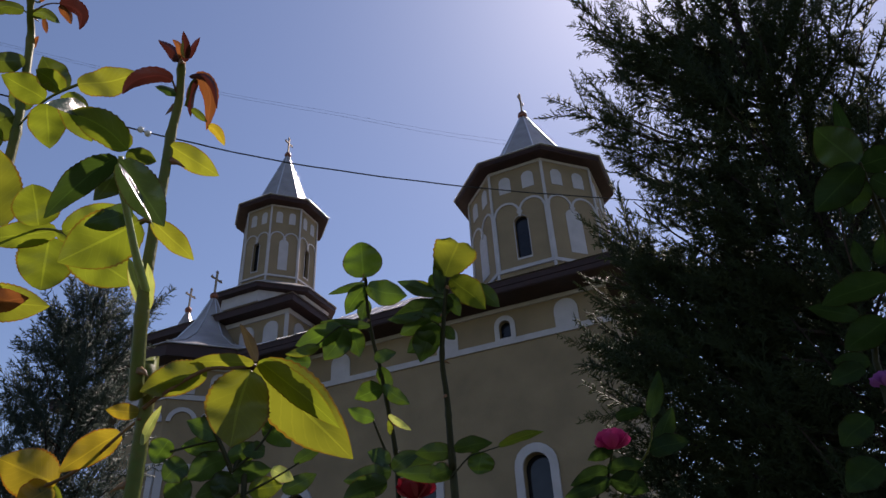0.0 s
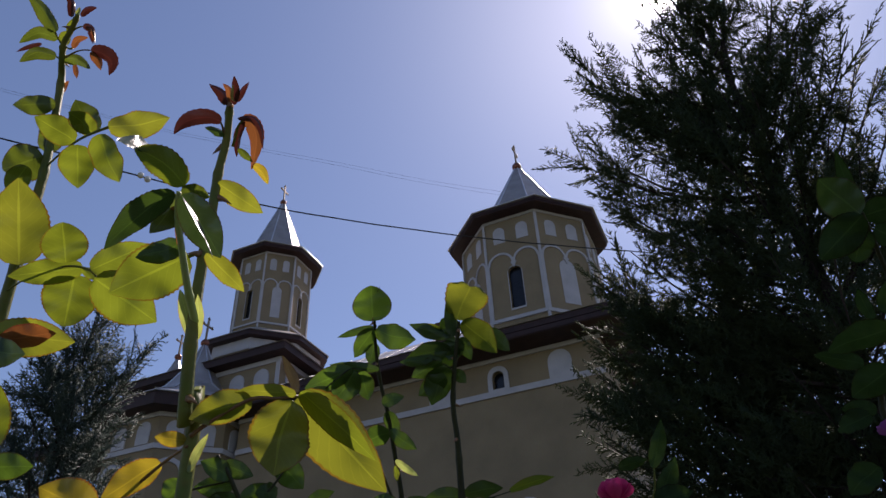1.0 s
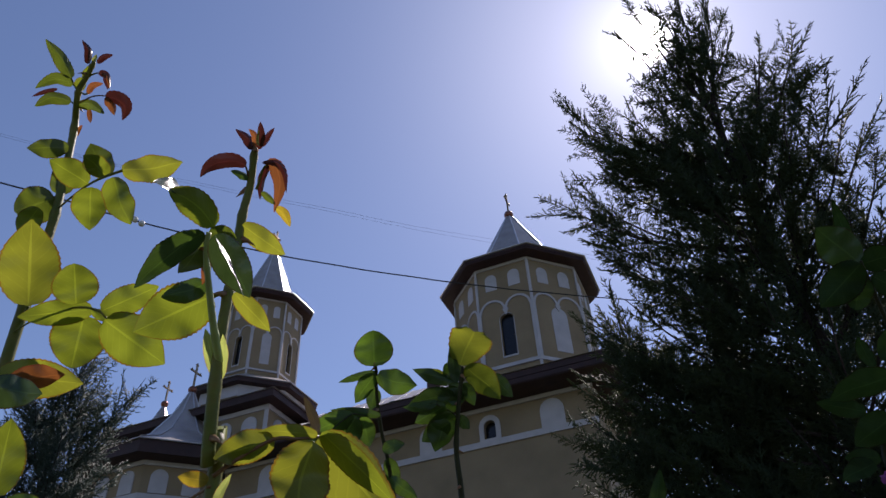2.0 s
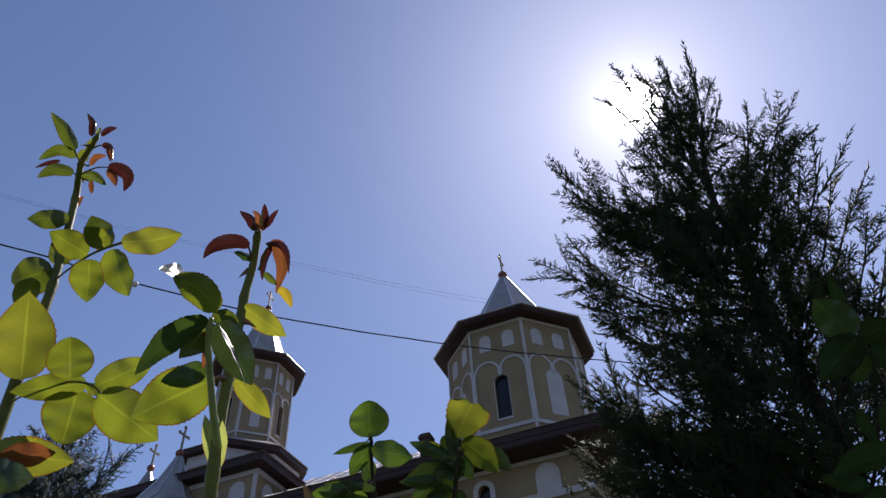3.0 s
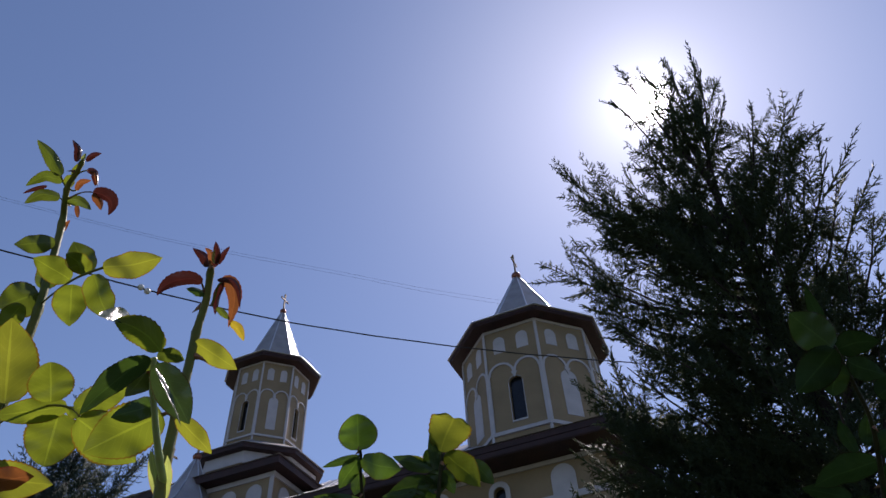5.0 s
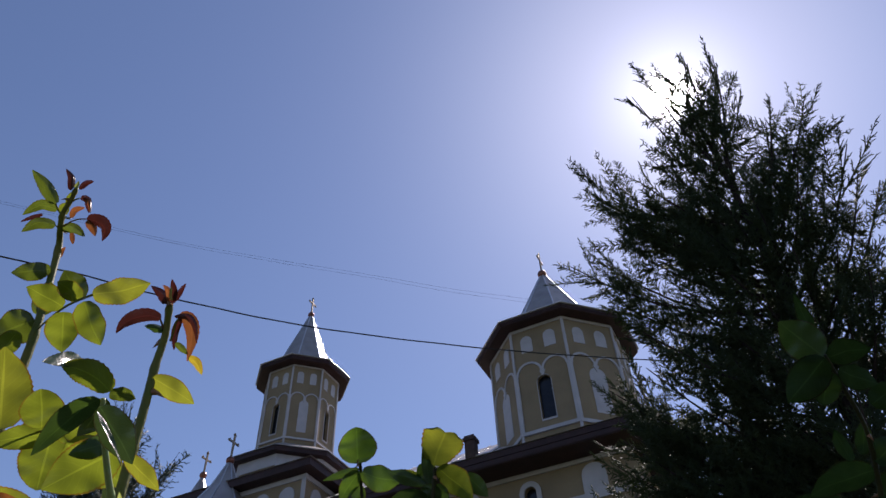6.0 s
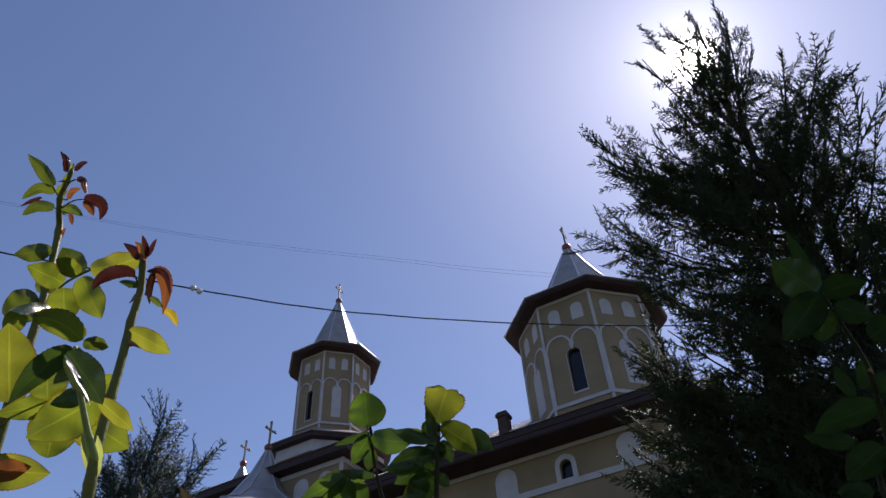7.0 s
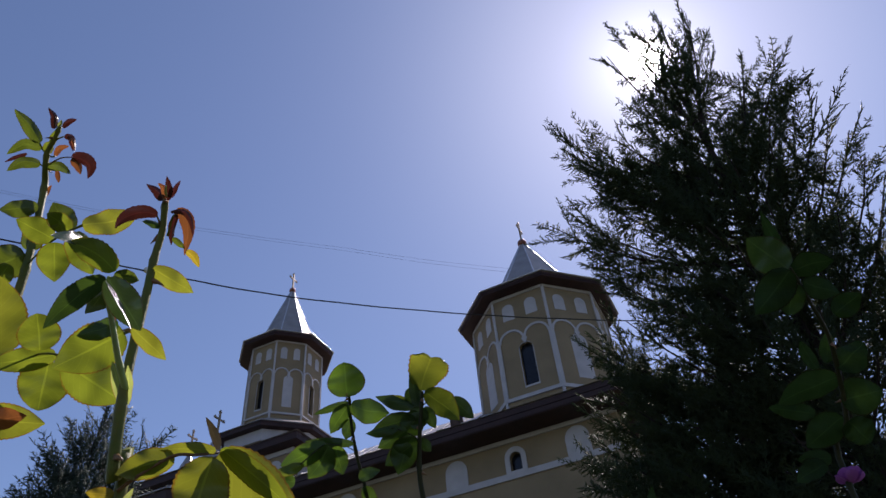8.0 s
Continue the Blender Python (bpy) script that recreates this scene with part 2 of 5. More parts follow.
# ---- ground ----
bm = bmesh.new()
side = 40
vs = [[bm.verts.new((math.copysign(abs(i / 20 - 1) ** 3, i - 20) * 2500, math.copysign(abs(j / 20 - 1) ** 3, j - 20) * 2500, 0)) for i in range(side + 1)] for j in range(side + 1)]
for j in range(side):
    for i in range(side):
        bm.faces.new((vs[j][i], vs[j][i + 1], vs[j + 1][i + 1], vs[j + 1][i]))
tagged(part("ground", bm, earth, None), "grassy garden ground round the church", "ground", kind="structure")

# ---- church ----
# Along the long wall x runs to the porch end, y from the garden into the church, z up.
church = tagged(new("church"), "ochre plastered church with white trim, brown eaves and metal roofs", "church")
church.matrix_world = pose(0, 0, 0, 0, 0, -23.3)
BASE = 1.1
AXIS = 17.3
WALL_Y, EAVE_Z = 14.0, BASE + 7.57
X0, X1 = -11.8, -2.2


def at(x, y, z, turn=0.0):
    return Matrix.Translation((x, y, z)) @ Matrix.Rotation(turn, 4, "Z")


def finial(parent, x, y, z, r, h):
    """A ball and a cross with trefoil ends."""
    bm = bmesh.new()
    bmesh.ops.create_uvsphere(bm, u_segments=16, v_segments=10, radius=r, matrix=Matrix.Translation((x, y, z)))
    ring(bm, [(r * 0.55, z - r * 1.5), (r * 0.35, z - r * 0.9)], 12, cx=x, cy=y)
    ball = part("finial_ball", bm, ball_metal, parent, "coppery finial ball", True)
    bm, w = bmesh.new(), h * 0.035
    box(bm, x - w, x + w, y - w, y + w, z + r * 0.9, z + r + h)
    box(bm, x - w * 0.9, x + w * 0.9, y - h * 0.27, y + h * 0.27, z + r + h * 0.62, z + r + h * 0.62 + 2 * w)
    for cx, cz in ((0, r + h), (-h * 0.27, r + h * 0.62 + w), (h * 0.27, r + h * 0.62 + w)):
        for dx, dz in ((0, 0.06), (0.05, 0), (-0.05, 0), (0, -0.02)):
            bmesh.ops.create_uvsphere(bm, u_segments=8, v_segments=6, radius=h * 0.04, matrix=Matrix.Translation((x, y + cx + dx * h, z + cz + dz * h)))
    part("cross", bm, cross_metal, ball, "gilded metal cross")


def octagon(name, parent, mat, cx, cy, rows, label=""):
    bm = bmesh.new()
    ring(bm, [(a / math.cos(math.pi / 8), z) for a, z in rows], 8, math.pi / 8, cx, cy)
    return part(name, bm, mat, parent, label)


def tower(cx, cy, ab, ae, z0, zb, zt, ze, za, ball, crossh):
    """An eight-sided tower: z0 its foot in the roof, zb its base moulding, zt the wall's top, ze the eave, za the roof's tip."""
    h, half = zt - zb, ab * math.tan(math.pi / 8)
    wide = 0.40 * half * 2 * 0.62
    body = octagon("tower_core", church, plaster, cx, cy, [(ab - 0.225, z0), (ab - 0.225, zt)], "eight-sided ochre tower")
    for k in range(8):
        m = at(cx, cy, 0) @ Matrix.Rotation(math.pi / 4 * k, 4, "Z") @ Matrix.Translation((0, -ab, 0))
        holes = [arch(0, zb + h * 0.09, wide, h * 0.40)] if k % 2 == 0 else []
        part("wall_panel", plate(rect(-half, z0, half, zt), -0.22, m, holes), plaster, body)
    for k in range(8):
        m = at(cx, cy, 0) @ Matrix.Rotation(math.pi / 4 * k, 4, "Z") @ Matrix.Translation((0, -ab, 0))
        f = half / 0.775
        if k % 2 == 0:
            part("window_frame", plate(arch(0, zb + h * 0.075, wide + 0.035 * f, h * 0.41), 0.02, m, [arch(0, zb + h * 0.09, wide, h * 0.40)]), white_trim, body, "thin white window surround")
            part("pane", plate(arch(0, zb + h * 0.08, wide + 0.04, h * 0.42), 0.02, m, back=0.13), pane_glass, body, "dark window pane")
        else:
            part("blind_niche", plate(arch(0, zb + h * 0.09, wide * 1.25, h * 0.42), 0.012, m), white_trim, body, "white blind window")
        for s in (-1, 1):
            part("niche", plate(arch(s * half * 0.44, zt - h * 0.255, half * 0.44, h * 0.165), 0.012, m), white_trim, body, "small white round-headed niche")
            part("arcade_arch", plate(bow(s * half * 0.47, zt - h * 0.47, half * 0.49, 0.062 * f), 0.03, m), white_trim, body, "white arcade moulding")
        part("pendant", plate([(-0.09 * f, zt - h * 0.47), (0.09 * f, zt - h * 0.47), (0.0, zt - h * 0.53)], 0.035, m), white_trim, body)
        part("base_moulding", plate(rect(-half - 0.02, zb - 0.05 * f, half + 0.02, zb + 0.05 * f), 0.05, m), white_trim, body, "white base moulding")
        part("top_moulding", plate(rect(-half, zt - 0.09 * f, half, zt), 0.03, m), white_trim, body)
        # corner strips
        mc = at(cx, cy, 0) @ Matrix.Rotation(math.pi / 4 * k + math.pi / 8, 4, "Z") @ Matrix.Translation((0, -ab / math.cos(math.pi / 8), 0))
        bm = bmesh.new()
        for lo, hi, w in ((zb + 0.05 * f, zt - h * 0.45, 0.068 * f), (zt - h * 0.45, zt - 0.09 * f, 0.03 * f), (z0, zb - 0.05 * f, 0.03 * f)):
            c, s = math.cos(math.pi / 8), math.sin(math.pi / 8)
            o = 0.04
            prof = [(0, -o / c), (w * c + o * s, w * s - o * c), (w * c - 0.01 * s, w * s + 0.01 * c), (0, 0.012), (-w * c + 0.01 * s, w * s + 0.01 * c), (-w * c - o * s, w * s - o * c)]
            a = [bm.verts.new((x, y, lo)) for x, y in prof]
            b = [bm.verts.new((x, y, hi)) for x, y in prof]
            for i in range(6):
                bm.faces.new((a[i], a[(i + 1) % 6], b[(i + 1) % 6], b[i]))
            bm.faces.new(a[::-1])
            bm.faces.new(b)
        bmesh.ops.transform(bm, matrix=mc, verts=bm.verts[:])
        part("corner_strip", bm, white_trim, body, "white corner strip")
    up = ze - zt
    ze = zt
    eave = octagon("tower_eave", church, eave_paint, cx, cy, [(ab - 0.1, zt + 0.004), (ab + 0.06, zt + 0.005), (ae - 0.03, ze + 0.006), (ae, ze + 0.02), (ae, ze + up), (ae - 0.1, ze + up + 0.01), (ab * 0.6, ze + up + 0.05)], "dark red-brown boarded eave")
    for k in range(8):
        m = at(cx, cy, 0) @ Matrix.Rotation(math.pi / 4 * k, 4, "Z") @ Matrix.Translation((0, -ae, 0))
        e = ae * math.tan(math.pi / 8)
        part("fascia_board", plate(rect(-e, ze + up * 0.45, e, ze + up), 0.018, m), eave_paint, eave)
    rows = [(ae + 0.05, ze + up + 0.005), (ae + 0.05, ze + up + 0.03), (ae * 0.66, ze + up + 0.28 * ae / 2.2), (ae * 0.05, za - ball * 0.9)]
    roof = octagon("tower_roof", church, roof_metal, cx, cy, rows, "eight-sided galvanised metal spire roof")
    for k in range(8):
        a = math.pi / 8 + math.pi / 4 * k
        bm = bmesh.new()
        ps = [(cx + r / math.cos(math.pi / 8) * math.cos(a), cy + r / math.cos(math.pi / 8) * math.sin(a), z + 0.01) for r, z in rows[1:]]
        tube(bm, ps, [0.027, 0.027, 0.019], 8)
        part("roof_seam", bm, seam_metal, roof, "raised metal ridge seam")
    for k in range(8):
        bm = bmesh.new()
        r = (ae + 0.06) / math.cos(math.pi / 8)
        tube(bm, [(cx + r * math.cos(math.pi / 8 + math.pi / 4 * j), cy + r * math.sin(math.pi / 8 + math.pi / 4 * j), ze + up + 0.03) for j in (k, k + 1)], [0.013, 0.013], 8)
        part("drip_edge", bm, seam_metal, roof, "rolled metal drip edge")
    finial(roof, cx, cy, za, ball, crossh)
    return body


# Long wall with its openings, band and blind niches.
bm = bmesh.new()
WINS = (-4.23, -6.77, -10.10)
SMALL = (-4.60, -7.50)
BLIND = (-3.14, -6.05, -8.98, -10.45)
m = at(0, WALL_Y, 0)
holes = [arch(x, BASE + 1.9, 0.58, 2.24) for x in WINS] + [arch(x, BASE + 6.78, 0.28, 0.46) for x in SMALL[:1]]
plate(rect(X0, 0, X1, EAVE_Z), -0.5, m, holes, bm=bm)
nave = part("nave_wall", bm, plaster, church, "long ochre plastered side wall")
bm = bmesh.new()
box(bm, X1 - 0.5, X1, WALL_Y + 0.5, 2 * AXIS - WALL_Y, 0, EAVE_Z)
part("end_wall", bm, plaster, church)
bm = bmesh.new()
box(bm, -18.0, X1 - 0.5, 2 * AXIS - WALL_Y - 0.5, 2 * AXIS - WALL_Y, 0, EAVE_Z)
part("far_wall", bm, plaster, church)
for x in WINS:
    part("window_frame", plate(arch(x, BASE + 1.75, 0.92, 2.58), 0.06, m, [arch(x, BASE + 1.9, 0.58, 2.24)]), white_trim, nave, "white round-headed window surround")
    part("pane", plate(arch(x, BASE + 1.85, 0.62, 2.32), 0.02, m, back=0.22), pane_glass, nave, "dark window pane")
for x in SMALL[:1]:
    part("window_frame", plate(arch(x, BASE + 6.76, 0.50, 0.60), 0.035, m, [arch(x, BASE + 6.80, 0.28, 0.44)]), white_trim, nave, "white surround of a small window")
    part("pane", plate(arch(x, BASE + 6.77, 0.30, 0.48), 0.02, m, back=0.15), pane_glass, nave, "dark small pane")
for x in BLIND:
    part("blind_niche", plate(arch(x, BASE + 6.76, 0.54, 0.66), 0.035, m), white_trim, nave, "white blind niche above the band")
part("wall_band", plate(rect(X0, BASE + 6.62, X1 + 0.03, BASE + 6.76), 0.045, m), white_trim, nave, "white band along the wall")
part("wall_band", plate(rect(X0, EAVE_Z - 0.10, X1 + 0.03, EAVE_Z - 0.004), 0.05, m), white_trim, nave, "white band under the eave")

# Eave and roof of the long body, hipped at the porch end.
OV = 0.70
bm = bmesh.new()
e0, e1, ya, yb = -18.5, X1 + OV, WALL_Y - OV, 2 * AXIS - WALL_Y + OV
box(bm, e0, e1, ya, yb, EAVE_Z, EAVE_Z + 0.30)
eave = part("nave_eave", bm, eave_paint, church, "deep dark brown boarded eave")
for i, (lo, hi) in enumerate(((0.02, 0.14), (0.15, 0.29))):
    bm = bmesh.new()
    box(bm, e0, e1 + 0.02, ya - 0.02 - 0.012 * i, ya - 0.002, EAVE_Z + lo, EAVE_Z + hi)
    part("fascia_board", bm, eave_paint, eave)
RIDGE, KICK_Y, KICK_Z = BASE + 10.47, 15.3, BASE + 9.02
bm = bmesh.new()
zr = EAVE_Z + 0.304
yk = 2 * AXIS - KICK_Y
c = [bm.verts.new(p) for p in ((e0, ya - 0.06, zr), (e1 + 0.06, ya - 0.06, zr), (e1 + 0.06, yb + 0.06, zr), (e0, yb + 0.06, zr),
                               (e0, KICK_Y, KICK_Z), (e1 - 1.9, KICK_Y, KICK_Z), (e1 - 1.9, yk, KICK_Z), (e0, yk, KICK_Z), (e0, AXIS, RIDGE), (e1 - 3.4, AXIS, RIDGE))]
for f in ((0, 1, 5, 4), (1, 2, 6, 5), (2, 3, 7, 6), (4, 5, 9, 8), (5, 6, 9), (6, 7, 8, 9), (0, 4, 8, 7, 3), (3, 2, 1, 0)):
    bm.faces.new([c[i] for i in f])
roof = part("nave_roof", bm, roof_metal, church, "light galvanised sheet metal roof")
for i in range(21):
    x = e0 + 0.6 + i * 0.62
    if x > e1 - 3.5:
        break
    bm = bmesh.new()
    tube(bm, [(x, ya - 0.06, zr + 0.015), (x, KICK_Y, KICK_Z + 0.015), (x, AXIS, RIDGE + 0.015)], [0.018, 0.018, 0.018], 5)
    part("roof_seam", bm, seam_metal, roof)

# Chimney on the roof slope.
CH_X, CH_Y = -6.12, 14.45
zc = zr + (CH_Y - ya) / (KICK_Y - ya) * (KICK_Z - zr)
bm = bmesh.new()
box(bm, CH_X - 0.125, CH_X + 0.125, CH_Y - 0.125, CH_Y + 0.125, zc - 0.4, zc + 0.46)
chim = part("chimney", bm, brick_red, church, "small dark brick chimney")
bm = bmesh.new()
box(bm, CH_X - 0.16, CH_X + 0.16, CH_Y - 0.16, CH_Y + 0.16, zc + 0.46, zc + 0.54)
box(bm, CH_X - 0.13, CH_X + 0.13, CH_Y - 0.13, CH_Y + 0.13, zc + 0.542, zc + 0.60)
part("chimney_cap", bm, brick_red, chim)

# Porch tower.
tower(-4.30, AXIS, 1.869, 2.233, BASE + 8.2, BASE + 9.36, BASE + 12.70, BASE + 12.84, BASE + 16.20, 0.16, 0.78)

# Crossing tower on a square and an eight-sided base.
LX = -13.87
b = 2.66
bm = bmesh.new()
box(bm, LX - b, LX + b, AXIS - b, AXIS + b, BASE + 7.6, BASE + 9.62)
sq = part("square_base", bm, plaster, church, "square ochre base of the crossing tower")
for turn in (0, math.pi / 2, -math.pi / 2, math.pi):
    m = at(LX, AXIS, 0, turn) @ Matrix.Translation((0, -b, 0))
    for i in range(6):
        part("niche", plate(arch(-b + 0.55 + i * 0.84, BASE + 8.62, 0.5, 0.72), 0.03, m), white_trim, sq, "white blind niche")
    part("wall_band", plate(rect(-b - 0.03, BASE + 8.42, b + 0.03, BASE + 8.55), 0.04, m), white_trim, sq)
    part("wall_band", plate(rect(-b - 0.03, BASE + 9.46, b + 0.03, BASE + 9.6), 0.04, m), white_trim, sq)
    part("corner_strip", plate(rect(b - 0.1, BASE + 8.55, b + 0.03, BASE + 9.46), 0.03, m), white_trim, sq)
bm = bmesh.new()
o = b + 0.38
box(bm, LX - o, LX + o, AXIS - o, AXIS + o, BASE + 9.62, BASE + 9.84)
part("base_eave", bm, eave_paint, church, "dark brown eave of the square base")
bm = bmesh.new()
ring(bm, [((o + 0.05) * 2 ** 0.5, BASE + 9.845), (1.6 * 2 ** 0.5, BASE + 10.7)], 4, math.pi / 4, LX, AXIS)
part("base_roof", bm, roof_metal, church, "sheet metal skirt roof")
o8 = octagon("octagon_base", church, plaster, LX, AXIS, [(1.72, BASE + 9.9), (1.72, BASE + 11.22)], "eight-sided ochre lower drum")
for k in range(8):
    m = at(LX, AXIS, 0) @ Matrix.Rotation(math.pi / 4 * k, 4, "Z") @ Matrix.Translation((0, -1.72, 0))
    e = 1.72 * math.tan(math.pi / 8)
    part("wall_band", plate(rect(-e - 0.01, BASE + 10.82, e + 0.01, BASE + 11.2), 0.03, m), white_trim, o8, "broad white band")
    part("corner_strip", plate(rect(-e, BASE + 10.0, -e + 0.07, BASE + 10.82), 0.025, m), white_trim, o8)
octagon("drum_eave", church, eave_paint, LX, AXIS, [(1.7, BASE + 11.21), (1.96, BASE + 11.22), (1.96, BASE + 11.37), (1.5, BASE + 11.39)], "dark brown eave of the drum")
octagon("drum_roof", church, roof_metal, LX, AXIS, [(2.0, BASE + 11.375), (2.0, BASE + 11.40), (1.2, BASE + 11.92)], "sheet metal skirt roof")
tower(LX, AXIS, 1.218, 1.559, BASE + 11.7, BASE + 12.09, BASE + 14.96, BASE + 15.11, BASE + 18.31, 0.13, 0.72)

# Side apse with its bell-shaped roof.
AX, AY, AA = -13.95, 14.5, 1.95
apse = octagon("apse_wall", church, plaster, AX, AY, [(AA, 0), (AA, EAVE_Z)], "many-sided ochre side apse")
for k in (-2, -1, 0, 1, 2):
    m = at(AX, AY, 0) @ Matrix.Rotation(math.pi / 4 * k, 4, "Z") @ Matrix.Translation((0, -AA, 0))
    e = AA * math.tan(math.pi / 8)
    for z in (BASE + 4.9, BASE + 6.62, EAVE_Z - 0.11):
        part("wall_band", plate(rect(-e - 0.02, z, e + 0.02, z + 0.13), 0.045, m), white_trim, apse, "white band round the apse")
    for s in (-1, 1):
        part("niche", plate(arch(s * e * 0.48, BASE + 6.78, 0.42, 0.6), 0.03, m), white_trim, apse)
        part("pilaster", plate(rect(s * (e - 0.1) - 0.09, 0, s * (e - 0.1) + 0.09, BASE + 4.9), 0.05, m), white_trim, apse, "white pilaster")
        part("arcade_arch", plate(bow(s * e * 0.48, BASE + 6.05, e * 0.46, 0.11), 0.045, m), white_trim, apse)
    part("window_frame", plate(arch(0, BASE + 1.75, 0.8, 2.5), 0.06, m, [arch(0, BASE + 1.9, 0.5, 2.2)]), white_trim, apse)
    part("pane", plate(arch(0, BASE + 1.88, 0.54, 2.24), 0.012, m), pane_glass, apse, "dark window pane")
octagon("apse_eave", church, eave_paint, AX, AY, [(AA - 0.1, EAVE_Z + 0.002), (AA + 0.5, EAVE_Z + 0.012), (AA + 0.5, EAVE_Z + 0.33), (AA, EAVE_Z + 0.35)], "dark brown apse eave")
z = EAVE_Z + 0.34
aroof = octagon("apse_roof", church, roof_metal, AX, AY, [(AA + 0.55, z), (AA + 0.55, z + 0.03), (1.5, z + 0.55), (0.85, z + 1.1), (0.42, z + 1.8), (0.05, BASE + 10.62)], "bell-shaped metal apse roof")
for k in range(8):
    a = math.pi / 8 + math.pi / 4 * k
    bm = bmesh.new()
    tube(bm, [(AX + r / math.cos(math.pi / 8) * math.cos(a), AY + r / math.cos(math.pi / 8) * math.sin(a), q + 0.012) for r, q in ((AA + 0.55, z + 0.03), (1.5, z + 0.55), (0.85, z + 1.1), (0.42, z + 1.8), (0.05, BASE + 10.62))], [0.02] * 5, 5)
    part("roof_seam", bm, seam_metal, aroof)
finial(aroof, AX, AY, BASE + 10.68, 0.13, 0.72)

# Altar end behind it, with its pinnacle.
BX = -17.8
octagon("altar_wall", church, plaster, BX, AXIS, [(1.0, EAVE_Z + 0.4), (1.0, BASE + 10.5)], "ochre turret over the altar")
octagon("altar_eave", church, eave_paint, BX, AXIS, [(0.95, BASE + 10.5), (1.3, BASE + 10.51), (1.3, BASE + 10.68), (1.0, BASE + 10.7)], "dark brown turret eave")
proof = octagon("altar_roof", church, roof_metal, BX, AXIS, [(1.35, BASE + 10.685), (1.35, BASE + 10.71), (0.62, BASE + 11.1), (0.36, BASE + 11.6), (0.05, BASE + 12.42)], "steep metal turret roof")
finial(proof, BX, AXIS, BASE + 12.48, 0.13, 0.74)


# ---- cables ----
def cable(name, pts, r, label):
    bm = bmesh.new()
    line = glide(pts, 8)
    tube(bm, [p + Vector((0, 0, 0.35 * r * math.sin(i * 1.7))) for i, p in enumerate(line)], [r] * len(line), 6)
    return tagged(part(name, bm, cable_rubber, None, "", True), label, "cable")


line = cable("power_cable", [(-4.060, 2.078, 4.349), (-3.234, 2.861, 4.426), (-2.556, 3.421, 4.567), (-2.097, 3.776, 4.633), (-1.169, 4.437, 4.809), (0.215, 5.088, 4.977), (1.685, 5.524, 5.056), (3.637, 6.088, 5.217), (7.976, 6.478, 5.029)], 0.0062, "slack twisted black power cable over the garden")
bm = bmesh.new()
for dx in (-0.022, 0.022):
    bmesh.ops.create_uvsphere(bm, u_segments=12, v_segments=8, radius=0.024, matrix=Matrix.Translation((-2.097 + dx, 3.776 + dx * 0.6, 4.633 - dx * 0.4)))
part("insulator", bm, porcelain, line, "white porcelain insulator", True)
far = ((-30, 5, 17.5), (-13.582, 17.475, 21.353), (-8.526, 20.811, 22.435), (-4.228, 22.937, 23.009), (-0.568, 24.493, 23.209), (3.39, 25.645, 23.165), (11.5, 26.83, 22.17), (26, 28, 20))
cable("overhead_wire", far, 0.0042, "thin distant overhead wire")
cable("overhead_wire", [(x + 0.02 * i, y + 0.1, z - 0.035 * i) for i, (x, y, z) in enumerate(far)], 0.0042, "thin distant overhead wire")


# ---- conifers ----
def spray_mesh(rng, pairs, fine, width, slim):
    """A feathery spray of scale-leaved twigs, 1 long along +x: three-sided spindles, forked twice and curving upward."""
    v, f = [], []

    def spindle(p, d, length, w, up):
        s = np.cross(d, up)
        s /= np.linalg.norm(s) + 1e-9
        k = len(v)
        v.extend([p + s * w - up * w * 0.5, p - s * w - up * w * 0.5, p + up * w, p + d * length])
        f.extend([(k, k + 3, k + 2), (k + 2, k + 3, k + 1), (k + 1, k + 3, k)])

    up = np.array([0, 0, 1.0])
    bend, lift = rng.uniform(-0.22, 0.22), rng.uniform(0.02, 0.24)
    for i in range(pairs):
        t = 0.04 + 0.94 * i / pairs
        p = np.array([t, bend * t * t, lift * t * t])
        along = np.array([1.0, 2 * bend * t, 2 * lift * t])
        spindle(p, along, 1.5 / pairs, slim * (1.3 - 0.5 * t), up)
        for s in (-1, 1):
            if rng.random() < 0.16:
                continue
            l = (width * (1 - t) ** 0.75 * min(1.0, 0.35 + 2.2 * t) + 0.05) * rng.uniform(0.55, 1.25)
            a = rng.uniform(0.6, 0.95)
            rise = rng.uniform(-0.25, 0.35)
            d = np.array([math.cos(a), s * math.sin(a), rise])
            d /= np.linalg.norm(d)
            q0 = p + along * rng.uniform(0, 0.05)
            spindle(q0, d, l, slim, up)
            n = max(1, int(l * fine))
            for k in range(n):
                q = q0 + d * l * (0.2 + 0.75 * k / n)
                a2 = s * a + (0.6 if k % 2 else -0.6) * rng.uniform(0.6, 1.2)
                d2 = np.array([math.cos(a2), math.sin(a2), rise + rng.uniform(-0.35, 0.35)])
                spindle(q, d2 / np.linalg.norm(d2), (0.04 + 0.04 * (1 - k / n)) * rng.uniform(0.7, 1.3), slim * 1.1, up)
    return np.array(v), np.array(f)


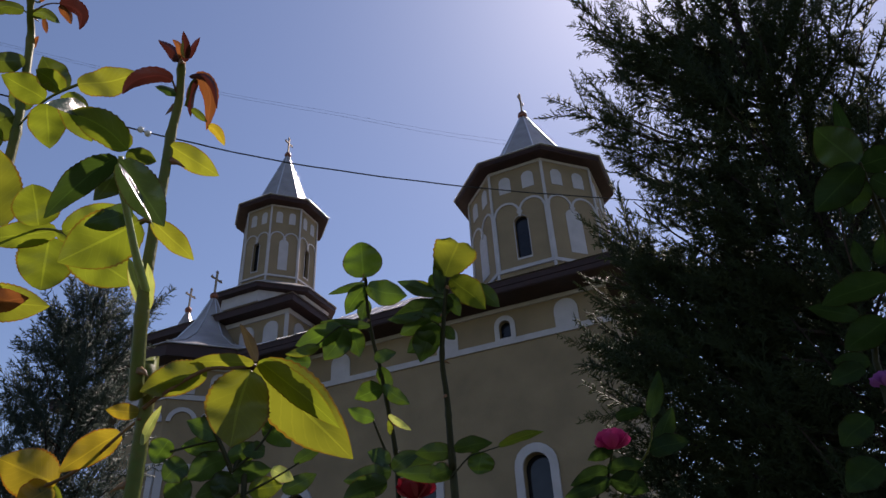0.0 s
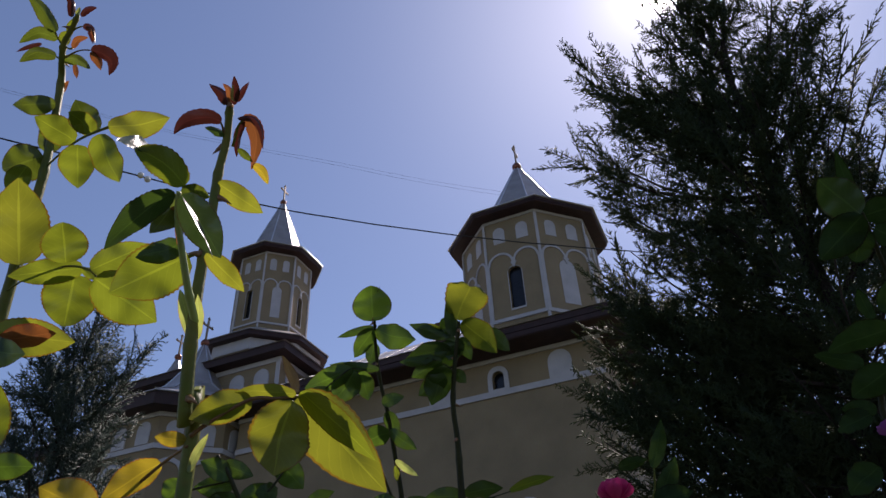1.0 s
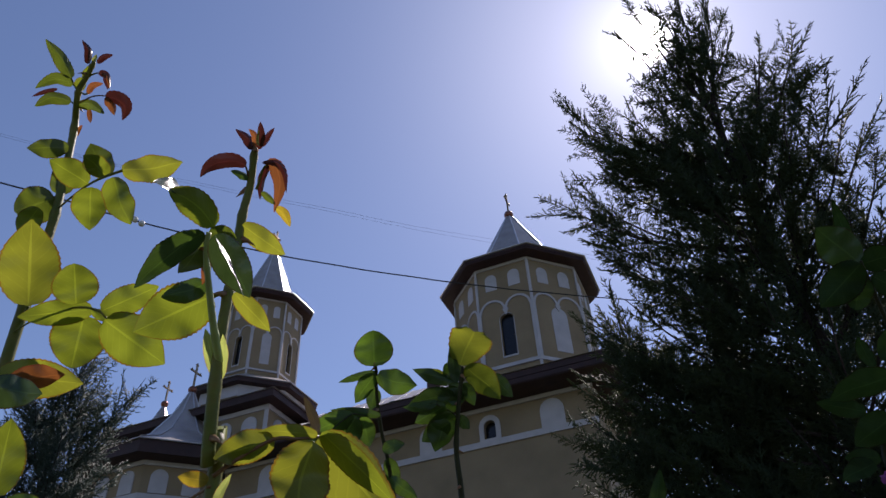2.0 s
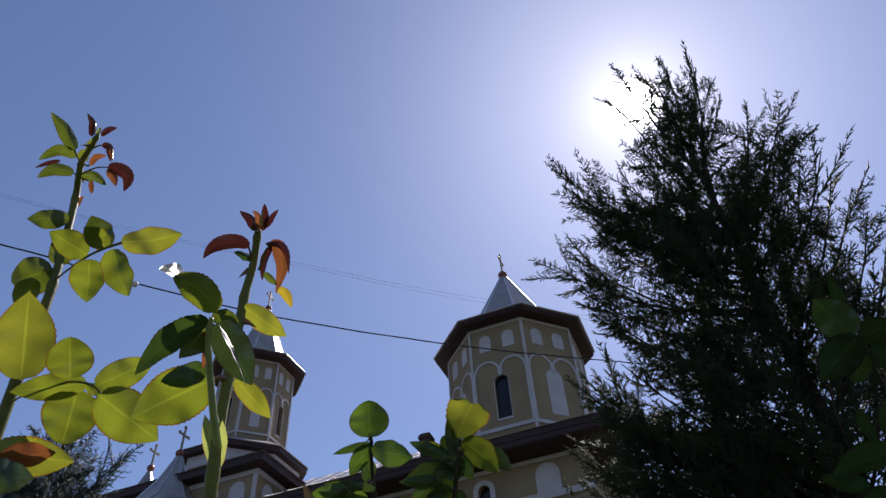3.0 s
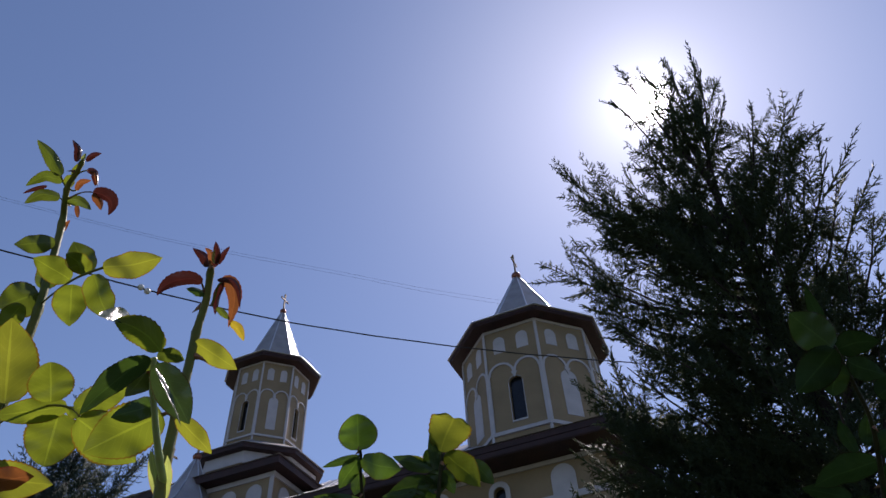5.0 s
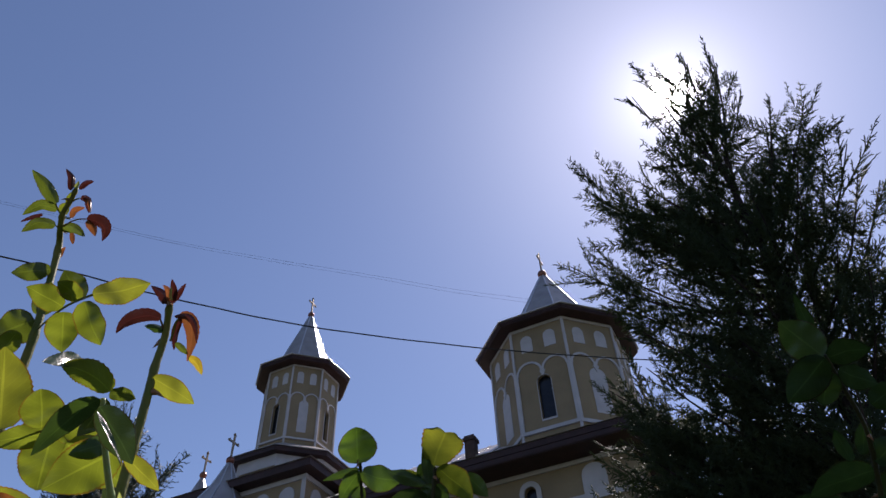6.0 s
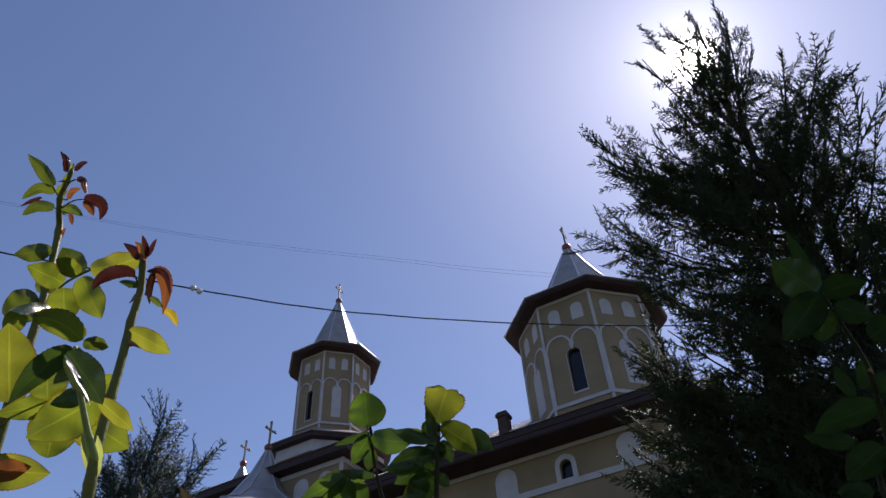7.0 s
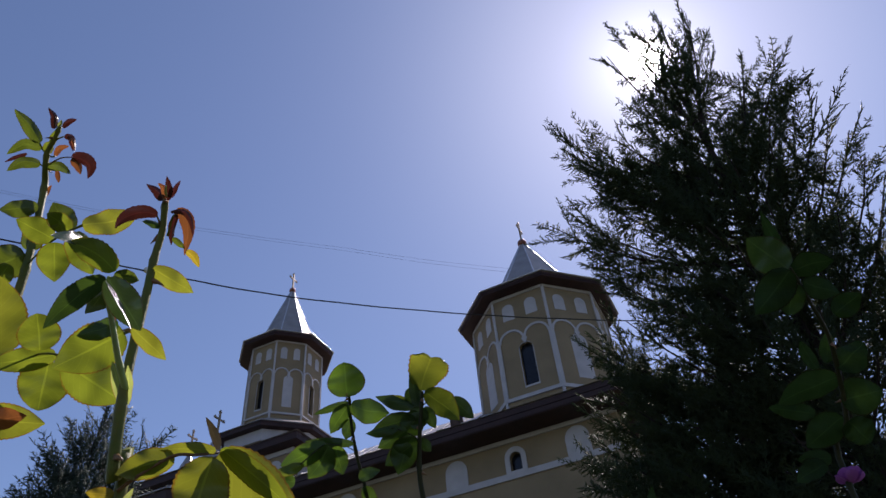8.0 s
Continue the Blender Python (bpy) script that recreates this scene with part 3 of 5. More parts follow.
def joined(name, batches, mat, parent):
    vs, fs, k = [], [], 0
    for v, f in batches:
        vs.append(v)
        fs.append(f + k)
        k += len(v)
    v, f = np.concatenate(vs), np.concatenate(fs)
    me = bpy.data.meshes.new(name)
    me.vertices.add(len(v))
    me.vertices.foreach_set("co", v.astype(np.float32).ravel())
    me.loops.add(f.size)
    me.loops.foreach_set("vertex_index", f.astype(np.int32).ravel())
    me.polygons.add(len(f))
    me.polygons.foreach_set("loop_start", np.arange(0, f.size, 3, dtype=np.int32))
    me.update(calc_edges=True)
    me.uv_layers.new(name="UVMap").data.foreach_set("uv", np.tile([0.3, 0.2], f.size).astype(np.float32))
    me.materials.append(mat)
    ob = new(name, me)
    ob.parent = parent
    return ob


def conifer(label, foot, top, limbs, seed, mat, spray, count, pairs, fine, width, slim):
    """A tree from a trunk and limbs given as (height on the trunk, tip, density); each limb carries sprays all along, the last ending at its tip."""
    rng = np.random.default_rng(seed)
    tree = tagged(new("conifer"), label, "tree")
    tree.location = foot
    foot, top = np.array(foot, float), np.array(top, float)
    rel = top - foot
    bm = bmesh.new()
    tube(bm, glide([(0, 0, 0), list(rel * 0.3 + np.array([0.03, 0.02, 0])), list(rel * 0.7), list(rel)], 5), [0.075 * (1 - k / 15) ** 1.4 + 0.004 for k in range(16)], 9)
    part("trunk", bm, bark, tree, "fibrous brown trunk", True)
    kinds = [spray_mesh(rng, pairs, fine, width, slim) for _ in range(9)]
    batches = []
    for hgt, tip, dens in limbs:
        bm = bmesh.new()
        tip = np.array(tip) - foot
        a = rel * hgt
        d = tip - a
        ln = np.linalg.norm(d)
        sag = np.array([0, 0, 0.13 * ln])
        bow_side = np.cross(d, [0, 0, 1.0]) * rng.uniform(-0.16, 0.16)
        curve = lambda t: a + d * t - sag * math.sin(math.pi * t) + bow_side * math.sin(math.pi * t) + bow_side * 0.3 * math.sin(9 * t)
        tube(bm, [Vector(curve(t)) for t in np.linspace(0, 0.93, 6)], list(np.linspace(0.010 * ln ** 0.5, 0.002, 6)), 5)
        part("limb", bm, bark, tree)
        n = int(count * ln * dens) + 4
        for i in range(n):
            s = spray * rng.uniform(0.55, 1.1) if i > 0 else spray
            t = 1.0 - 0.85 * s / ln - 0.74 * (i / n) ** 1.4
            if t < 0.12:
                t = rng.uniform(0.12, 0.6)
            p = curve(t)
            tang = curve(min(t + 0.06, 1.0)) - curve(t - 0.06)
            tang /= np.linalg.norm(tang)
            r = rng.normal(size=3)
            r -= tang * (r @ tang)
            r /= np.linalg.norm(r)
            x = tang + r * (rng.uniform(0.4, 2.0) if i > 0 else 0.04) + np.array([0, 0, 0.4 if i else 0.0])
            x /= np.linalg.norm(x)
            z = rng.normal(size=3) + np.array([0, 0, 0.5])
            z -= x * (x @ z)
            z /= np.linalg.norm(z)
            y = np.cross(z, x)
            v, f = kinds[rng.integers(9)]
            batches.append(((v * s) @ np.array([x, y, z]) + p, f))
    tagged(joined("crown", batches, mat, tree), "crown of feathery scale-leaved sprays", kind="stuff")
    return tree


def filled(rng, foot, top, n, profile, zlo, zhi, dens=1.0, reach=(0.62, 0.95), near=0.0):
    """Limbs that fill the crown about the trunk; profile: (height, radius) rows; near: how much shallower it is on the side of the rose bed."""
    out = []
    foot, top = Vector(foot), Vector(top)
    hs, rs = [p[0] for p in profile], [p[1] for p in profile]
    for i in range(n):
        z = zlo + (zhi - zlo) * ((i + 0.5) / n) ** 1.3
        a = i * 2.39996
        r = float(np.interp(z, hs, rs)) * rng.uniform(*reach)
        r *= 1 - near * max(0.0, math.cos(a + 2.147))
        t = z / (top.z - foot.z)
        p = foot.lerp(top, t)
        out.append((max(0.03, t - 0.07 - 0.12 * r), (p.x + r * math.cos(a), p.y + r * math.sin(a), z + 0.1 * rng.random()), dens * rng.uniform(0.8, 1.25)))
    return out


rng = np.random.default_rng(11)
foot, top = (1.30, 2.02, 0.0), (1.24, 1.97, 4.15)
crown = [(0.7, 0.75), (1.7, 0.88), (2.5, 0.84), (2.9, 0.72), (3.2, 0.62), (3.5, 0.36), (3.8, 0.2)]
limbs = filled(rng, foot, top, 130, crown, 0.75, 3.5, 1.0, (0.35, 0.88), 0.55)
for k in range(22):
    z = 1.35 + 1.45 * k / 22
    limbs.append((z / 4.15 - 0.10, (rng.uniform(0.62, 0.95), rng.uniform(2.12, 2.5), z + 0.1 * rng.random()), 1.2))
for k in range(20):
    z = 1.5 + 1.3 * k / 20
    limbs.append((z / 4.15 - 0.14, (rng.uniform(0.48, 0.66), rng.uniform(2.34, 2.5), z + 0.06 * rng.random()), 1.7))
# The boughs that stand out of the crown: the leader with its side shoots, the plumes beside it, and the long boughs towards the church.
limbs += [(0.86, (1.31, 1.93, 4.50), 0.6), (0.84, (1.42, 1.85, 4.36), 0.6), (0.84, (1.11, 2.06, 4.54), 0.4), (0.85, (1.22, 1.98, 4.46), 0.6), (0.84, (1.37, 1.90, 4.22), 0.8), (0.82, (1.02, 2.10, 4.44), 0.4), (0.83, (1.20, 2.02, 4.20), 0.9), (0.80, (1.30, 1.90, 4.12), 1.4),
          (0.74, (1.52, 1.79, 3.84), 1.2), (0.75, (1.63, 1.72, 3.76), 1.2), (0.73, (1.46, 1.82, 3.72), 0.8), (0.70, (1.58, 1.76, 3.60), 0.8), (0.66, (1.66, 1.72, 3.40), 1.2), (0.62, (1.64, 1.73, 3.26), 1.2), (0.58, (1.68, 1.71, 3.07), 1.2), (0.54, (1.70, 1.72, 2.92), 1.2),
          (0.76, (0.67, 2.34, 4.06), 0.9), (0.75, (0.80, 2.28, 3.96), 0.5), (0.74, (0.72, 2.32, 3.82), 1.2), (0.72, (0.76, 2.28, 3.66), 1.2), (0.70, (0.84, 2.22, 3.56), 1.2), (0.71, (0.74, 2.30, 3.70), 1.0), (0.69, (0.80, 2.26, 3.58), 1.2), (0.68, (0.90, 2.20, 3.48), 1.2), (0.67, (0.76, 2.30, 3.50), 1.1), (0.64, (0.70, 2.34, 3.34), 1.1),
          (0.77, (0.99, 2.13, 3.91), 1.0), (0.79, (1.08, 2.08, 3.92), 1.0), (0.75, (0.92, 2.18, 3.76), 1.0), (0.77, (1.05, 2.09, 3.70), 1.0), (0.74, (0.97, 2.15, 3.66), 1.0),
          (0.66, (0.53, 2.43, 3.48), 0.9), (0.65, (0.66, 2.36, 3.42), 1.1), (0.62, (0.62, 2.38, 3.28), 1.2), (0.60, (0.66, 2.36, 3.12), 1.2), (0.57, (0.74, 2.30, 2.98), 1.2),
          (0.50, (0.55, 2.43, 2.78), 1.4), (0.48, (0.62, 2.40, 2.66), 1.4), (0.45, (0.51, 2.45, 2.48), 1.4), (0.42, (0.52, 2.46, 2.32), 1.4), (0.39, (0.56, 2.42, 2.2), 1.4), (0.37, (0.49, 2.47, 2.08), 1.3), (0.33, (0.50, 2.48, 1.90), 1.3), (0.29, (0.52, 2.46, 1.72), 1.3), (0.25, (0.56, 2.46, 1.5), 1.2)]
conifer("tall dark green conifer with feathery sprays against the sun", foot, top, limbs, 3, needle_dark, 0.29, 12, 18, 25, 0.25, 0.0090)

rng = np.random.default_rng(12)
foot, top = (-3.5, 6.0, 0.0), (-3.26, 5.75, 4.9)
limbs = filled(rng, foot, top, 80, [(1.2, 1.0), (2.6, 1.0), (3.6, 0.8), (4.6, 0.35)], 1.4, 4.6)
limbs += [(0.85, (-3.15, 5.6, 5.1), 1.0), (0.8, (-2.55, 5.6, 4.45), 0.5), (0.78, (-2.62, 5.76, 4.62), 0.45), (0.72, (-2.56, 5.73, 4.3), 0.5), (0.8, (-3.48, 5.66, 4.7), 1.0), (0.62, (-3.96, 5.76, 3.94), 1.0)]
conifer("bluish green conifer with drooping sprays beside the church", foot, top, limbs, 5, needle_blue, 0.5, 14, 13, 17, 0.3, 0.009)


# ---- roses ----
def rose_bush(label):
    return tagged(new("rose_bush"), label, "rose bush", "rose bushes in the bed")


def stem(parent, name, pts, r0, r1, mat, thorns):
    """A tapering shoot, given from one end to the other; r0 at its foot, r1 at its tip."""
    if pts[0][2] > pts[-1][2]:
        pts = pts[::-1]
    line = glide(pts, 5)
    n = len(line)
    bm = bmesh.new()
    tube(bm, line, [r0 + (r1 - r0) * i / (n - 1) + (0.12 * r0 if i % 9 == 4 else 0) for i in range(n)], 9)
    ob = part(name, bm, mat, parent, "", True)
    for i in range(thorns):
        k = int((i + 0.6) / thorns * (n - 2))
        d = (line[k + 1] - line[k]).normalized()
        side = Matrix.Rotation(i * 2.4, 3, d) @ d.orthogonal().normalized()
        r = r0 + (r1 - r0) * k / n
        bm = bmesh.new()
        a = line[k] + side * r * 0.7
        tube(bm, [a, a + side * 0.0035 - d * 0.0008, a + side * 0.0075 - d * 0.0032], [0.0023, 0.0011, 0.0001], 6)
        part("thorn", bm, thorn_mat, ob, "", True)


def leaf(parent, base, tip, width, twist, mat, bend, fold):
    """A saw-edged oval leaf from base to tip, twisted about its rib, bent along it and folded across it."""
    base, tip = Vector(base), Vector(tip)
    d = tip - base
    ln = d.length
    d.normalize()
    s0 = d.cross(Vector((0, 0, 1))).normalized()
    n0 = s0.cross(d)
    c, s = math.cos(radians(twist)), math.sin(radians(twist))
    side = s0 * c + n0 * s
    up = side.cross(d)
    if up.z < 0:
        up = -up
    rows, cols = 30, 4
    bm = bmesh.new()
    uvl = bm.loops.layers.uv.new("UVMap")
    grid = []
    seed = random.random() * 9
    for i in range(rows + 1):
        t = i / rows
        w = width / 2 * (math.sin(math.pi * min(1, t * 0.97 + 0.012) ** 0.82) ** (0.60 + (0.36 if width < 0.85 * ln else 0.06) * t * t * t) if 0 < t < 1 else 0.03)
        w *= 1 + (0.03 if i % 2 else -0.015) * (0.12 < t < 0.97)
        row = []
        for j in range(-cols, cols + 1):
            q = j / cols
            lift = fold * abs(q) ** 1.3 * w + bend * ln * (math.sin(math.pi * t) * 0.5) + 0.13 * w * math.sin(7 * t + seed + 2 * q) + 0.09 * w * q * math.sin(17 * t + 2 * seed)
            row.append((bm.verts.new(base + d * (ln * t - (0.007 * ln * abs(q) if i % 2 else 0)) + side * (q * w) + up * lift), (t, 0.5 + 0.5 * q)))
        grid.append(row)
    for a, b in zip(grid, grid[1:]):
        for j in range(2 * cols):
            quad = (a[j], a[j + 1], b[j + 1], b[j])
            f = bm.faces.new([v for v, _ in quad])
            for lp, (_, uv) in zip(f.loops, quad):
                lp[uvl].uv = uv
    ob = part("leaf", bm, mat, parent, "", True)
    return ob


def blade(parent, rib, width, mat, fold, tilt, notch=0.0):
    """A young leaf along a curving rib: its two halves folded up from the rib, turned about it by tilt, the rim saw-edged; notch: how far its blunt end is drawn in at the rib."""
    line = glide(rib, 24 // (len(rib) - 1))
    n, cols = len(line) - 1, 3
    bm = bmesh.new()
    uvl = bm.loops.layers.uv.new("UVMap")
    grid = []
    away = (line[n // 2] - Vector((0.0, -0.04, 1.09))).normalized()
    for i, p in enumerate(line):
        t = i / n
        d = (line[min(i + 1, n)] - line[max(i - 1, 0)]).normalized()
        side = (Matrix.Rotation(radians(tilt), 3, d) @ d.cross(away)).normalized()
        up = side.cross(d)
        w = width / 2 * (math.sin(math.pi * min(1, t * 0.97 + 0.015) ** 0.8) ** (0.65 + 0.45 * t * t) if 0 < t < 1 else 0.03)
        if notch:
            w = width / 2 * math.sin(math.pi * (t * 0.80 + 0.02) ** 0.95) ** 0.7
        w *= 1 + (0.05 if i % 2 else -0.02) * (0.1 < t < 0.97)
        row = []
        for j in range(-cols, cols + 1):
            q = j / cols
            lift = fold * abs(q) * w + 0.10 * w * math.sin(11 * t + 3 * q) * abs(q)
            pull = d * (notch * width * t ** 4 * (-(1 - abs(q)) ** 2 - 1.3 * abs(q) ** 6))
            row.append((bm.verts.new(p + pull + side * (q * w * (1 - 0.3 * fold)) + up * lift), (t, 0.5 + 0.5 * q)))
        grid.append(row)
    for a, b in zip(grid, grid[1:]):
        for j in range(2 * cols):
            quad = (a[j], a[j + 1], b[j + 1], b[j])
            f = bm.faces.new([v for v, _ in quad])
            for lp, (_, uv) in zip(f.loops, quad):
                lp[uvl].uv = uv
    return part("leaf", bm, mat, parent, "", True)


def flower(parent, centre, size, mat):
    """A full bloom of cupped petals, three rounds of them."""
    bm = bmesh.new()
    uvl = bm.loops.layers.uv.new("UVMap")
    for ringno, (n, r, tilt) in enumerate(((5, 0.50, 0.95), (6, 0.42, 0.60), (5, 0.30, 0.30), (4, 0.18, 0.12))):
        for k in range(n):
            turn = Matrix.Rotation(2 * math.pi * k / n + ringno * 0.7, 3, "Z")
            rows = []
            for i in range(6):
                t = i / 5
                row = []
                for j in range(-3, 4):
                    q = j / 3
                    w = r * size * 0.85 * math.sin(math.pi * (0.12 + 0.72 * t)) * q
                    out = size * r * (math.sin(tilt) * t ** 0.8 + 0.12 - 0.25 * tilt * q * q * t)
                    hgt = size * 0.55 * t * math.cos(tilt * 0.8) - 0.05 * size * abs(q) * t
                    row.append(bm.verts.new(Vector(centre) + turn @ Vector((out, w, hgt - size * 0.25))))
                rows.append(row)
            for a, b in zip(rows, rows[1:]):
                for j in range(6):
                    f = bm.faces.new((a[j], a[j + 1], b[j + 1], b[j]))
                    for lp in f.loops:
                        lp[uvl].uv = (0.3, 0.2)
    part("bloom", bm, mat, parent, "open rose bloom with many petals", True)


bush_a = rose_bush("tall rose shoot with backlit yellow-green leaves and red tips")
stem(bush_a, 'cane', [(-0.3655, 0.4145, 1.7083), (-0.3729, 0.4242, 1.6990), (-0.3832, 0.4347, 1.6891), (-0.3875, 0.4477, 1.6765), (-0.3913, 0.4629, 1.6615), (-0.386, 0.474, 1.586), (-0.385, 0.480, 1.548), (-0.387, 0.487, 1.505), (-0.393, 0.502, 1.442), (-0.398, 0.519, 1.365), (-0.410, 0.543, 1.291), (-0.422, 0.563, 0.646), (-0.440, 0.593, 0.000)], 0.0065, 0.0022, cane_green, 6)
stem(bush_a, 'petiole', [(-0.382, 0.476, 1.562), (-0.361, 0.457, 1.557), (-0.338, 0.441, 1.557), (-0.321, 0.434, 1.559), (-0.305, 0.428, 1.559)], 0.0013, 0.0008, cane_green, 0)
stem(bush_a, 'petiole', [(-0.3841, 0.4358, 1.6881), (-0.3878, 0.4310, 1.6931), (-0.3900, 0.4264, 1.6978)], 0.0010, 0.0007, cane_green, 0)
stem(bush_a, 'petiole', [(-0.3838, 0.4353, 1.6885), (-0.3867, 0.4327, 1.6914), (-0.3890, 0.4310, 1.6931)], 0.0010, 0.0007, cane_green, 0)
stem(bush_a, 'petiole', [(-0.3865, 0.4452, 1.6789), (-0.3895, 0.4448, 1.6795), (-0.3923, 0.4431, 1.6813)], 0.0010, 0.0007, cane_green, 0)
stem(bush_a, 'petiole', [(-0.3765, 0.4280, 1.6955), (-0.3693, 0.4242, 1.6989), (-0.3622, 0.4226, 1.7000)], 0.0010, 0.0007, cane_green, 0)
stem(bush_a, 'petiole', [(-0.3832, 0.4351, 1.6887), (-0.3786, 0.4378, 1.6858), (-0.3745, 0.4375, 1.6858)], 0.0010, 0.0007, cane_green, 0)
stem(bush_a, 'petiole', [(-0.3872, 0.4462, 1.6779), (-0.3810, 0.4476, 1.6762), (-0.3743, 0.4488, 1.6746)], 0.0010, 0.0007, cane_green, 0)
blade(bush_a, [(-0.3900, 0.4265, 1.6978), (-0.3959, 0.4100, 1.7074), (-0.4080, 0.3932, 1.7178)], 0.0171, leaf_mid, 0.35, 20)
blade(bush_a, [(-0.3890, 0.4310, 1.6932), (-0.4042, 0.4242, 1.6938), (-0.4225, 0.4277, 1.6843)], 0.0135, leaf_mid, 0.30, -20)
blade(bush_a, [(-0.4055, 0.4343, 1.6908), (-0.4188, 0.4365, 1.6894), (-0.4322, 0.4398, 1.6869)], 0.0050, leaf_red, 0.40, 0)
blade(bush_a, [(-0.3923, 0.4432, 1.6813), (-0.4080, 0.4366, 1.6802), (-0.4237, 0.4392, 1.6701)], 0.0147, leaf_mid, 0.35, 15)
blade(bush_a, [(-0.3866, 0.4452, 1.6789), (-0.3696, 0.4418, 1.6743), (-0.3546, 0.4455, 1.6627)], 0.0135, leaf_mid, 0.35, -25)
stem(bush_a, 'petiole', [(-0.3830, 0.4441, 1.6798), (-0.3735, 0.4405, 1.6829), (-0.3652, 0.4389, 1.6840), (-0.3564, 0.4391, 1.6834)], 0.0009, 0.0006, cane_red, 0)
blade(bush_a, [(-0.3570, 0.4391, 1.6834), (-0.3456, 0.4415, 1.6804), (-0.3373, 0.4472, 1.6742), (-0.3412, 0.4564, 1.6652)], 0.0182, leaf_red, 0.55, 25)
blade(bush_a, [(-0.3558, 0.4397, 1.6827), (-0.3520, 0.4468, 1.6797), (-0.3512, 0.4566, 1.6740)], 0.0118, leaf_orange, 0.40, -20)
blade(bush_a, [(-0.3744, 0.4488, 1.6746), (-0.3741, 0.4584, 1.6651)], 0.0056, leaf_orange, 0.30, 0)
blade(bush_a, [(-0.3726, 0.4163, 1.7070), (-0.3693, 0.4075, 1.7155), (-0.3758, 0.3993, 1.7241)], 0.0100, leaf_red, 0.55, 25)
blade(bush_a, [(-0.3626, 0.4158, 1.7069), (-0.3554, 0.4111, 1.7111), (-0.3456, 0.4098, 1.7119)], 0.0076, leaf_red, 0.60, -15)
blade(bush_a, [(-0.3667, 0.4163, 1.7067), (-0.3643, 0.4129, 1.7099), (-0.3624, 0.4095, 1.7131)], 0.0059, leaf_pale, 0.30, 40)
blade(bush_a, [(-0.3623, 0.4227, 1.7000), (-0.3553, 0.4251, 1.6972), (-0.3539, 0.4345, 1.6878)], 0.0100, leaf_red, 0.60, 15)
blade(bush_a, [(-0.3587, 0.4226, 1.6999), (-0.3509, 0.4245, 1.6948), (-0.3498, 0.4319, 1.6845)], 0.0071, leaf_orange, 0.60, -30)
blade(bush_a, [(-0.3745, 0.4376, 1.6859), (-0.3685, 0.4317, 1.6914), (-0.3578, 0.4303, 1.6922)], 0.0071, leaf_orange, 0.30, 0)
blade(bush_a, [(-0.3836, 0.4356, 1.6884), (-0.3807, 0.4297, 1.6940), (-0.3753, 0.4272, 1.6963)], 0.0118, leaf_young, 0.30, 0)
blade(bush_a, [(-0.3766, 0.4284, 1.6951), (-0.3734, 0.4222, 1.7012), (-0.3661, 0.4154, 1.7075)], 0.0076, leaf_young, 0.40, 30)
blade(bush_a, [(-0.3891, 0.4681, 1.6562), (-0.3860, 0.4629, 1.6613), (-0.3824, 0.4601, 1.6638)], 0.0041, leaf_orange, 0.40, 0)
leaf(bush_a, (-0.386, 0.459, 1.630), (-0.418, 0.448, 1.617), 0.0205, -62, leaf_mid, 0.12, 0.20)
leaf(bush_a, (-0.344, 0.447, 1.563), (-0.370, 0.421, 1.569), 0.0259, -38, leaf_young, 0.12, 0.20)
leaf(bush_a, (-0.323, 0.438, 1.562), (-0.339, 0.418, 1.570), 0.0205, -22, leaf_young, 0.12, 0.20)
leaf(bush_a, (-0.324, 0.441, 1.566), (-0.335, 0.415, 1.582), 0.0274, -57, leaf_mid, 0.12, 0.20)
leaf(bush_a, (-0.306, 0.428, 1.559), (-0.257, 0.436, 1.577), 0.0275, 68, leaf_yellow, 0.12, 0.20)
leaf(bush_a, (-0.313, 0.430, 1.553), (-0.302, 0.464, 1.526), 0.0284, 59, leaf_young, 0.12, 0.20)
leaf(bush_a, (-0.331, 0.434, 1.545), (-0.335, 0.460, 1.517), 0.0297, 32, leaf_young, 0.12, 0.20)
leaf(bush_a, (-0.387, 0.472, 1.571), (-0.417, 0.468, 1.552), 0.0359, -50, leaf_mid, 0.12, 0.20)
leaf(bush_a, (-0.390, 0.476, 1.581), (-0.376, 0.457, 1.608), 0.0242, 13, leaf_mid, 0.12, 0.20)
leaf(bush_a, (-0.390, 0.461, 1.548), (-0.405, 0.472, 1.524), 0.0205, -4, leaf_young, 0.12, 0.20)
leaf(bush_a, (-0.371, 0.473, 1.445), (-0.367, 0.428, 1.502), 0.0475, -26, leaf_yellow, 0.12, 0.20)
leaf(bush_a, (-0.324, 0.461, 1.436), (-0.325, 0.440, 1.462), 0.0356, -27, leaf_young, 0.12, 0.20)
leaf(bush_a, (-0.315, 0.472, 1.438), (-0.363, 0.454, 1.420), 0.0222, -54, leaf_young, 0.12, 0.20)
leaf(bush_a, (-0.323, 0.476, 1.435), (-0.331, 0.497, 1.397), 0.0436, 9, leaf_young, 0.12, 0.20)
leaf(bush_a, (-0.298, 0.474, 1.430), (-0.313, 0.464, 1.432), 0.0110, -81, leaf_young, 0.12, 0.20)
leaf(bush_a, (-0.295, 0.458, 1.417), (-0.253, 0.493, 1.395), 0.0403, 57, leaf_young, 0.12, 0.20)
leaf(bush_a, (-0.297, 0.453, 1.422), (-0.257, 0.455, 1.447), 0.0242, 51, leaf_young, 0.12, 0.20)
stem(bush_a, 'petiole', [(-0.392, 0.499, 1.437), (-0.364, 0.482, 1.439), (-0.327, 0.466, 1.436), (-0.305, 0.463, 1.430), (-0.295, 0.463, 1.420)], 0.0012, 0.0007, cane_green, 0)
